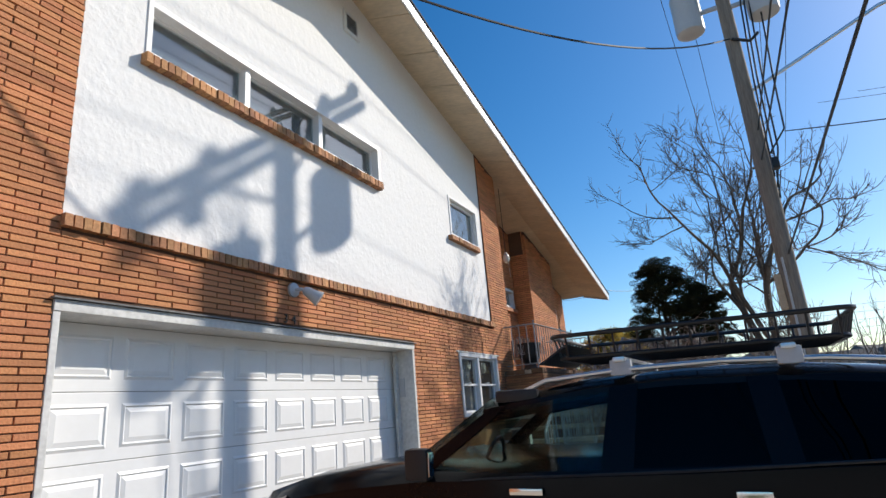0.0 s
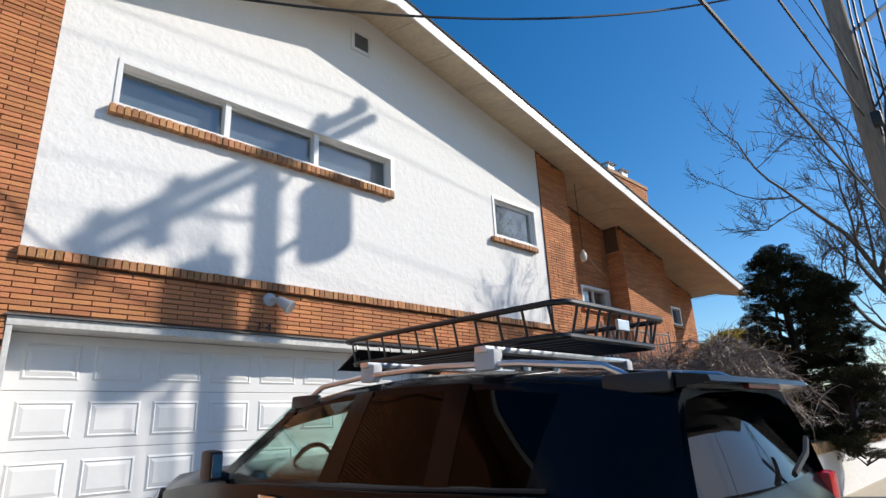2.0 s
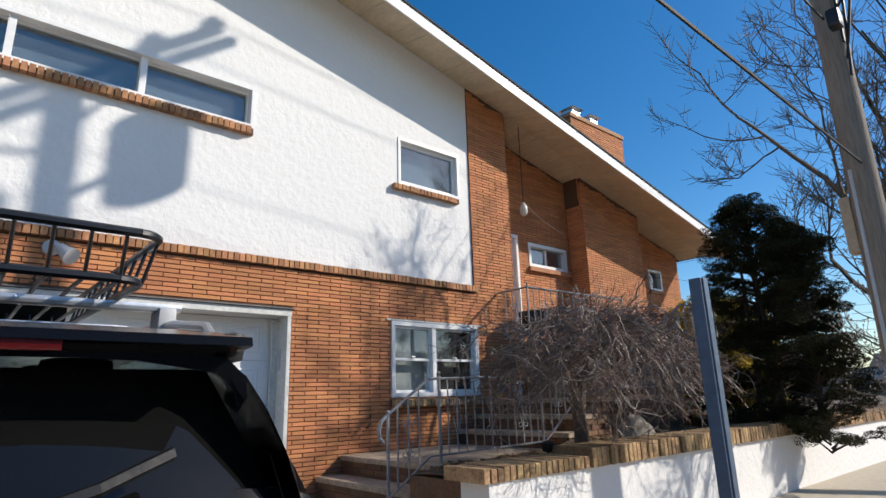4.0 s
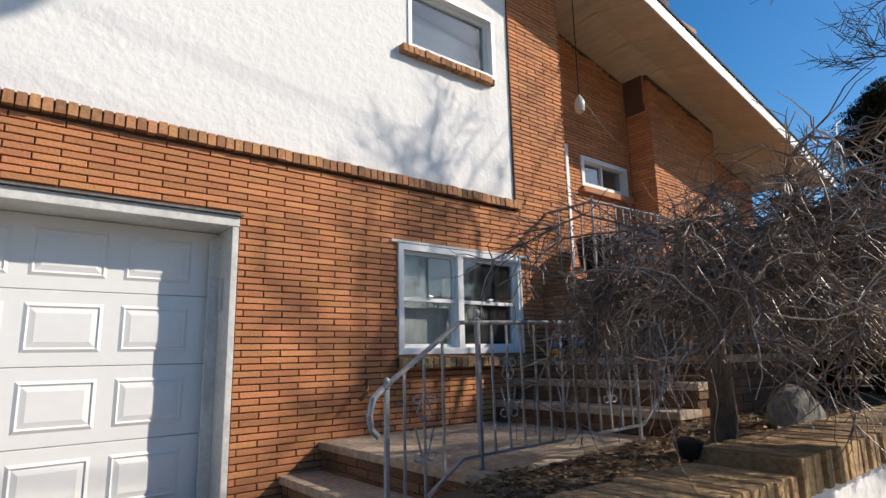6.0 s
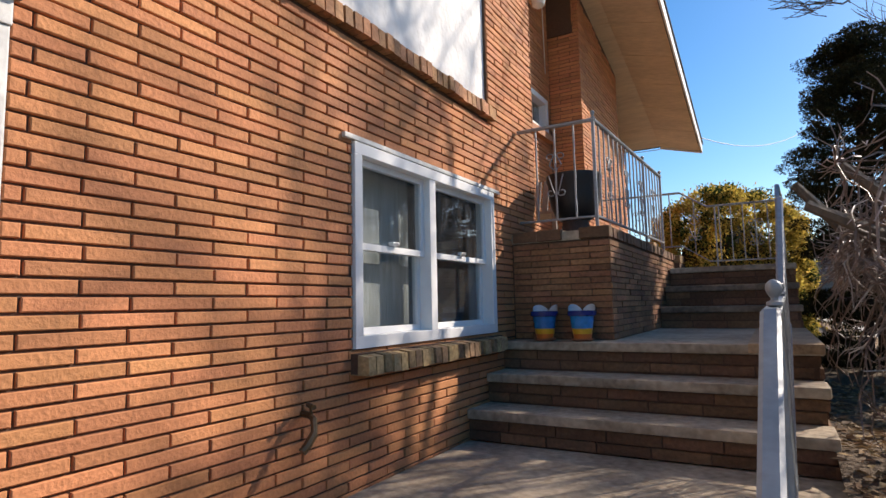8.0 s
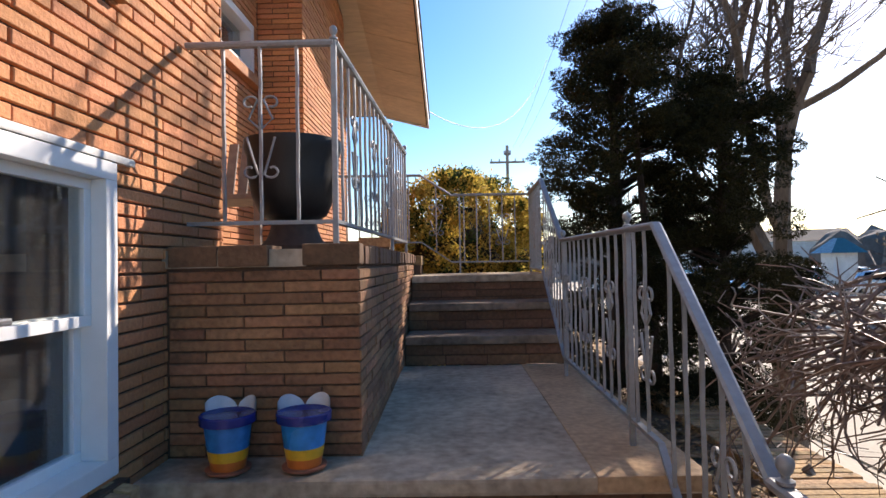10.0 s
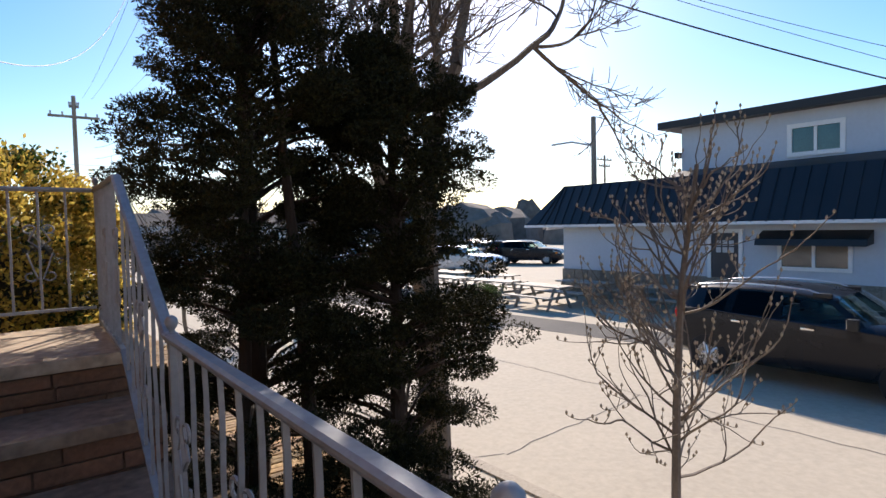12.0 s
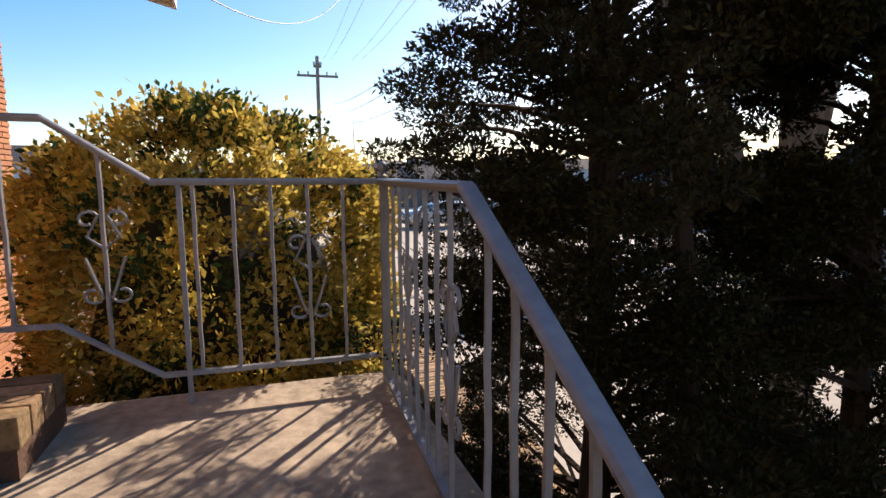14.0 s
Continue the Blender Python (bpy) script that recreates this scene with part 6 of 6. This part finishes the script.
part("upper_roof", Shape().hexa([(BX0 + 1.0, 1.5, 5.3), (BX0 + 9, 1.5, 5.3), (BX0 + 9, 21.04, 5.3), (BX0 + 1.0, 21.04, 5.3), (BX0 + 1.0, 1.5, 5.54), (BX0 + 9, 1.5, 5.4), (BX0 + 9, 21.04, 5.4), (BX0 + 1.0, 21.04, 5.54)]), SEAM, cf, "flat black roof edge")
part("skirt_roof", Shape().hexa([(BX0 + 0.4, 1.5, 3.5), (BX0 + 1.52, 1.5, 3.5), (BX0 + 1.52, 20.6, 3.5), (BX0 + 0.4, 20.6, 3.5), (BX0 + 1.3, 1.5, 4.0), (BX0 + 1.52, 1.5, 4.0), (BX0 + 1.52, 20.5, 3.85), (BX0 + 1.3, 20.5, 3.85)]), SEAM, cf)


def cafe_window(x, y0, y1, z0, z1, n, glazing, w=0.1):
    wn = part("window", Shape().box(x + 0.01, x + 0.06, y0, y1, z0, z1), glazing, cf, "dark reflecting glass")
    s = frame_bars(x - 0.04, x + 0.02, y0 - w, y1 + w, z0 - w, z1 + w, w)
    for k in range(1, n):
        yy = y0 + (y1 - y0) * k / n
        s.soft(x - 0.03, x + 0.02, yy - 0.04, yy + 0.04, z0, z1, 0.005)
    part("window_frame", s, WHITE, wn)


SHINY = mat("reflecting_glass", (0.03, 0.05, 0.055), 0.05, vary=0.2, bump=0.0, coat=0.5)
TEAL = mat("teal_glass", (0.03, 0.12, 0.14), 0.08, vary=0.3, bump=0.0, coat=0.5)
cafe_window(BX0 + 1.48, 15.78, 17.0, 4.1, 4.8, 2, TEAL, 0.13)
cafe_window(BX0 - 0.02, 15.13, 16.7, 0.85, 1.5, 2, SHINY)
cafe_window(BX0 - 0.02, 10.2, 12.4, 0.78, 1.5, 2, SHINY)
part("awning", Shape().hexa([(BX0 - 0.55, 14.6, 1.45), (BX0, 14.6, 1.5), (BX0, 17.2, 1.5), (BX0 - 0.55, 17.2, 1.45), (BX0 - 0.5, 14.6, 1.62), (BX0, 14.6, 1.85), (BX0, 17.2, 1.85), (BX0 - 0.5, 17.2, 1.62)]), BLACKPLASTIC, cf, "black fabric awning")
dr = part("door", Shape().soft(BX0 - 0.05, BX0 + 0.02, 17.85, 18.65, -0.5, 1.78, 0.01), mat("dark_slate_door", (0.03, 0.035, 0.045), 0.4), cf, "dark slate panelled door")
part("door_frame", frame_bars(BX0 - 0.07, BX0 + 0.01, 17.73, 18.77, -0.55, 1.9, 0.11), WHITE, dr)
for k in range(3):
    for j in range(2):
        part("door_pane", Shape().box(BX0 - 0.055, BX0 - 0.048, 17.98 + 0.19 * k, 18.12 + 0.19 * k, 1.2 + 0.2 * j, 1.36 + 0.2 * j), GREY, dr)
part("wall_lamp", Shape().soft(BX0 + 1.3, BX0 + 1.52, 20.44, 20.6, 4.3, 4.5, 0.03), BLACKPLASTIC, cf)

# picnic tables
TABLE = mat("silvered_table_wood", (0.3, 0.27, 0.23), 0.7, vary=0.25, grain=20, bump=0.2, stretch=(4, 0.5, 4))
pt = thing("picnic_table", (0, 0, 0), "silvered wooden picnic table with attached benches", "picnic table", "picnic tables on the lot")
for i in range(5):
    part("top_board", Shape().soft(-0.37 + 0.15 * i, -0.23 + 0.15 * i, -0.95, 0.95, 0.71, 0.75, 0.006), TABLE, pt)
for sg_ in (-1, 1):
    for k in range(2):
        part("bench_board", Shape().soft(sg_ * 0.72 - 0.14 + 0.145 * k, sg_ * 0.72 - 0.005 + 0.145 * k, -0.95, 0.95, 0.42, 0.46, 0.006), TABLE, pt)
for y in (-0.7, 0.7):
    part("cross_beam", Shape().box(-0.8, 0.8, y - 0.02, y + 0.02, 0.34, 0.42), TABLE, pt)
    for sg_ in (-1, 1):
        part("leg", Shape().hexa([(sg_ * 0.55 - 0.05, y + 0.02, 0), (sg_ * 0.55 + 0.05, y + 0.02, 0), (sg_ * 0.55 + 0.05, y + 0.06, 0), (sg_ * 0.55 - 0.05, y + 0.06, 0), (sg_ * 0.2 - 0.05, y + 0.02, 0.71), (sg_ * 0.2 + 0.05, y + 0.02, 0.71), (sg_ * 0.2 + 0.05, y + 0.06, 0.71), (sg_ * 0.2 - 0.05, y + 0.06, 0.71)]), TABLE, pt)
pt.matrix_basis = pose(11.3, 22.6, -0.549)
for x, y, a in ((11.4, 25.0, 4), (11.2, 27.4, -3), (13.0, 26.6, 5), (12.8, 29.2, 0), (13.2, 19.6, 2), (11.5, 30.2, 0), (13.0, 22.3, -2), (9.6, 28.2, 2)):
    copy_thing(pt, pose(x, y, -0.549, 0, 0, a))

# parked cars over the street
NAVYPAINT = mat("dark_blue_car_paint", (0.006, 0.008, 0.013), 0.25, vary=0.1, bump=0.0, coat=0.15, spec=0.25)
SILVER = mat("silver_car_paint", (0.5, 0.52, 0.55), 0.25, metal=0.5, vary=0.05, bump=0.0, coat=1.0)
c1 = make_car("estate_car", "dark blue estate car parked beside the low building", NAVYPAINT)
c1.matrix_basis = pose(8.3, 13.8, -0.55, 0, 0, 90)
c2 = make_car("parked_car", "silver car parked in the distant lot", SILVER, "distant parked cars")
c2.matrix_basis = pose(18.2, 34.9, -0.55, 0, 0, 105)
copy_thing(c2, pose(22, 44, -0.55, 0, 0, 190))
copy_thing(c2, pose(8, 46, -0.55, 0, 0, 5))
for x, y, a in ((15.5, 41, 8), (20.5, 47, 12), (12, 51, 4), (26, 52, 20), (17, 55, 10)):
    copy_thing(c2, pose(x, y, -0.55, 0, 0, a))
copy_thing(c1, pose(25.9, 37, -0.55, 0, 0, 115))
for x, y, a in ((27, 44, 20), (24, 39.5, 14), (13.8, 46, 6), (22, 57, 15)):
    copy_thing(c1, pose(x, y, -0.55, 0, 0, a))

# distance: low houses, a kiosk and bare woods on the horizon
def house_far(x, y, w, d, h, wallm, a):
    hs_ = thing("distant_house", (0, 0, 0), "distant low pale house with a dark roof", "house", "distant houses")
    part("wall", Shape().box(-w / 2, w / 2, -d / 2, d / 2, 0, h), wallm, hs_)
    part("roof", Shape().hexa([(-w / 2 - 0.3, -d / 2 - 0.3, h), (w / 2 + 0.3, -d / 2 - 0.3, h), (w / 2 + 0.3, d / 2 + 0.3, h), (-w / 2 - 0.3, d / 2 + 0.3, h), (-w / 2, -0.2, h + 1.6), (w / 2, -0.2, h + 1.6), (w / 2, 0.2, h + 1.6), (-w / 2, 0.2, h + 1.6)]), ROOFING, hs_)
    for k in range(int(w / 3)):
        part("window", Shape().box(-w / 2 + 1 + 3 * k, -w / 2 + 2.2 + 3 * k, -d / 2 - 0.03, -d / 2 - 0.002, 1.0, 2.2), SHINY, hs_)
    hs_.matrix_basis = pose(x, y, -0.55, 0, 0, a)


for x, y, w, h, a in ((22, 78, 14, 3.2, -10), (40, 86, 18, 4.2, -20), (62, 80, 12, 3.5, -30), (8, 92, 16, 3.6, 0), (-9, 80, 12, 3.4, 6), (80, 66, 16, 4, -50), (-24, 62, 14, 4.2, 20), (-14, -34, 16, 5, 170), (30, -30, 20, 5, 200)):
    house_far(x, y, w, 8, h, (PALEBLUE, WORNWHITE, GREY)[int(abs(x)) % 3], a)
ki = thing("kiosk", (20.5, 43, -0.55), "small kiosk with a teal roof in the distant lot", "kiosk")
part("wall", Shape().box(19.8, 21.2, 42.4, 43.6, -0.55, 1.9), WORNWHITE, ki)
part("roof", Shape().hexa([(19.4, 42, 1.9), (21.6, 42, 1.9), (21.6, 44, 1.9), (19.4, 44, 1.9), (20.3, 42.8, 2.8), (20.7, 42.8, 2.8), (20.7, 43.2, 2.8), (20.3, 43.2, 2.8)]), TEAL, ki, "teal roof")
FAR = mat("far_bare_woods", (0.16, 0.14, 0.125), 1.0, vary=0.35, grain=1.5, blotch=0.2, bump=0.0)
rg = np.random.default_rng(77)
s = Shape()
for k in range(520):
    a = radians(rg.uniform(0, 360))
    R = rg.uniform(75, 150)
    x, y, h, w = R * math.sin(a), R * math.cos(a), rg.uniform(2.2, 6.0), rg.uniform(2.5, 6)
    k0 = len(s.v)
    n_ = 7
    for i in range(n_):
        b = 2 * math.pi * i / n_
        q = rg.uniform(0.7, 1.2)
        s.v += [(x + w * math.cos(b) * q, y + w * math.sin(b) * q, -1), (x + w * 0.9 * math.cos(b) * q, y + w * 0.9 * math.sin(b) * q, h * rg.uniform(0.4, 0.75)), (x + w * 0.4 * math.cos(b), y + w * 0.4 * math.sin(b), h * rg.uniform(0.85, 1.1))]
    for i in range(n_):
        j = (i + 1) % n_
        s.f += [(k0 + 3 * i, k0 + 3 * j, k0 + 3 * j + 1, k0 + 3 * i + 1), (k0 + 3 * i + 1, k0 + 3 * j + 1, k0 + 3 * j + 2, k0 + 3 * i + 2)]
    s.f.append(tuple(k0 + 3 * i + 2 for i in range(n_)))
solid("far_woods", s, FAR, "hazy band of bare woods on the horizon", "woods", kind="stuff")
# small bare thicket behind the pole
th = thing("bare_thicket", (2.6, 24, -0.5), "thicket of bare pale branches further down the street", "tree")
s = Shape()
for k in range(9):
    grow(s, rg, (2.2 + rg.uniform(-1.2, 1.6), 24 + rg.uniform(-2, 3), -0.5), (rg.normal(0, 0.2), rg.normal(0, 0.2), 1), rg.uniform(1.6, 2.4), 0.06, 3, bend=0.2, up=0.08, kids=(3, 4), shrink=0.7, spread=0.5)
part("branch_mass", s, PALETWIG, th)


# ---- brickwork pieces, last ----
def lay_bricks():
    rnd = random.Random(11)
    shared = {}
    for owner, o, u, n, length, z0, z1, holes, top, near, pitch, long, joint, proud, clay in BRICKS:
        rest = Shape()
        rows = int(round((z1 - z0) / pitch))
        k0 = int(round(z0 / pitch))
        singles = 0
        for r in range(rows):
            za = (k0 + r) * pitch + joint * 0.5
            zb = za + pitch - joint
            if za < z0 - 0.03 or zb > z1 + 0.012:
                continue
            t = -(0.5 * long if (k0 + r) % 2 else 0) - rnd.uniform(0, 0.012)
            while t < length:
                spans = [(max(t, 0.002), min(t + long - joint, length - 0.002))]
                t += long
                for h0, h1, g0, g1 in holes:
                    if zb > g0 + 0.004 and za < g1 - 0.004:
                        out = []
                        for a, b in spans:
                            if b <= h0 or a >= h1:
                                out.append((a, b))
                            else:
                                if h0 - a > 0.02:
                                    out.append((a, h0 - 0.003))
                                if b - h1 > 0.02:
                                    out.append((h1 + 0.003, b))
                        spans = out
                for a, b in spans:
                    if b - a < 0.02 or (top and zb > min(top(a), top(b)) - 0.002):
                        continue
                    p = proud + rnd.uniform(-0.003, 0.003)
                    if near and near[0] <= a and b <= near[1] and singles < 300 and abs(b - a - (long - joint)) < 1e-6:
                        key = (tuple(u), tuple(n), pitch, rnd.randrange(3), clay.name)
                        if key not in shared:
                            q = Shape()
                            brick_block(q, Vector((0, 0, 0)), u, n, long - joint, pitch - joint, proud + (key[3] - 1) * 0.003)
                            shared[key] = q.mesh("brick", clay, False)
                        ob = new("brick", shared[key])
                        ob.parent = owner
                        ob.matrix_parent_inverse = Matrix.Translation(owner.location).inverted()
                        ob.location = o + u * a + Vector((0, 0, za - o.z + o.z))
                        ob.location.z = o.z + za
                        singles += 1
                    else:
                        brick_block(rest, o + u * a + Vector((0, 0, za)), u, n, b - a, zb - za, p)
        if rest.v:
            part("brickwork", rest, clay, owner, kind="stuff")


def brick_block(s, p, u, n, L, h, d):
    c = 0.003
    k = len(s.v)
    up = Vector((0, 0, 1))
    inner = [p, p + u * L, p + u * L + up * h, p + up * h]
    outer = [p + n * d + u * c + up * c, p + u * (L - c) + n * d + up * c, p + u * (L - c) + n * d + up * (h - c), p + u * c + n * d + up * (h - c)]
    mid = [q + n * (d - c) for q in inner]
    s.v += [tuple(q) for q in inner + mid + outer]
    flip = u.cross(up).dot(n) < 0
    for i in range(4):
        j = (i + 1) % 4
        for a, b in ((0, 4), (4, 8)):
            f = (k + a + i, k + a + j, k + b + j, k + b + i)
            s.f.append(f[::-1] if flip else f)
    f = (k + 8, k + 9, k + 10, k + 11)
    s.f.append(f[::-1] if flip else f)


lay_bricks()
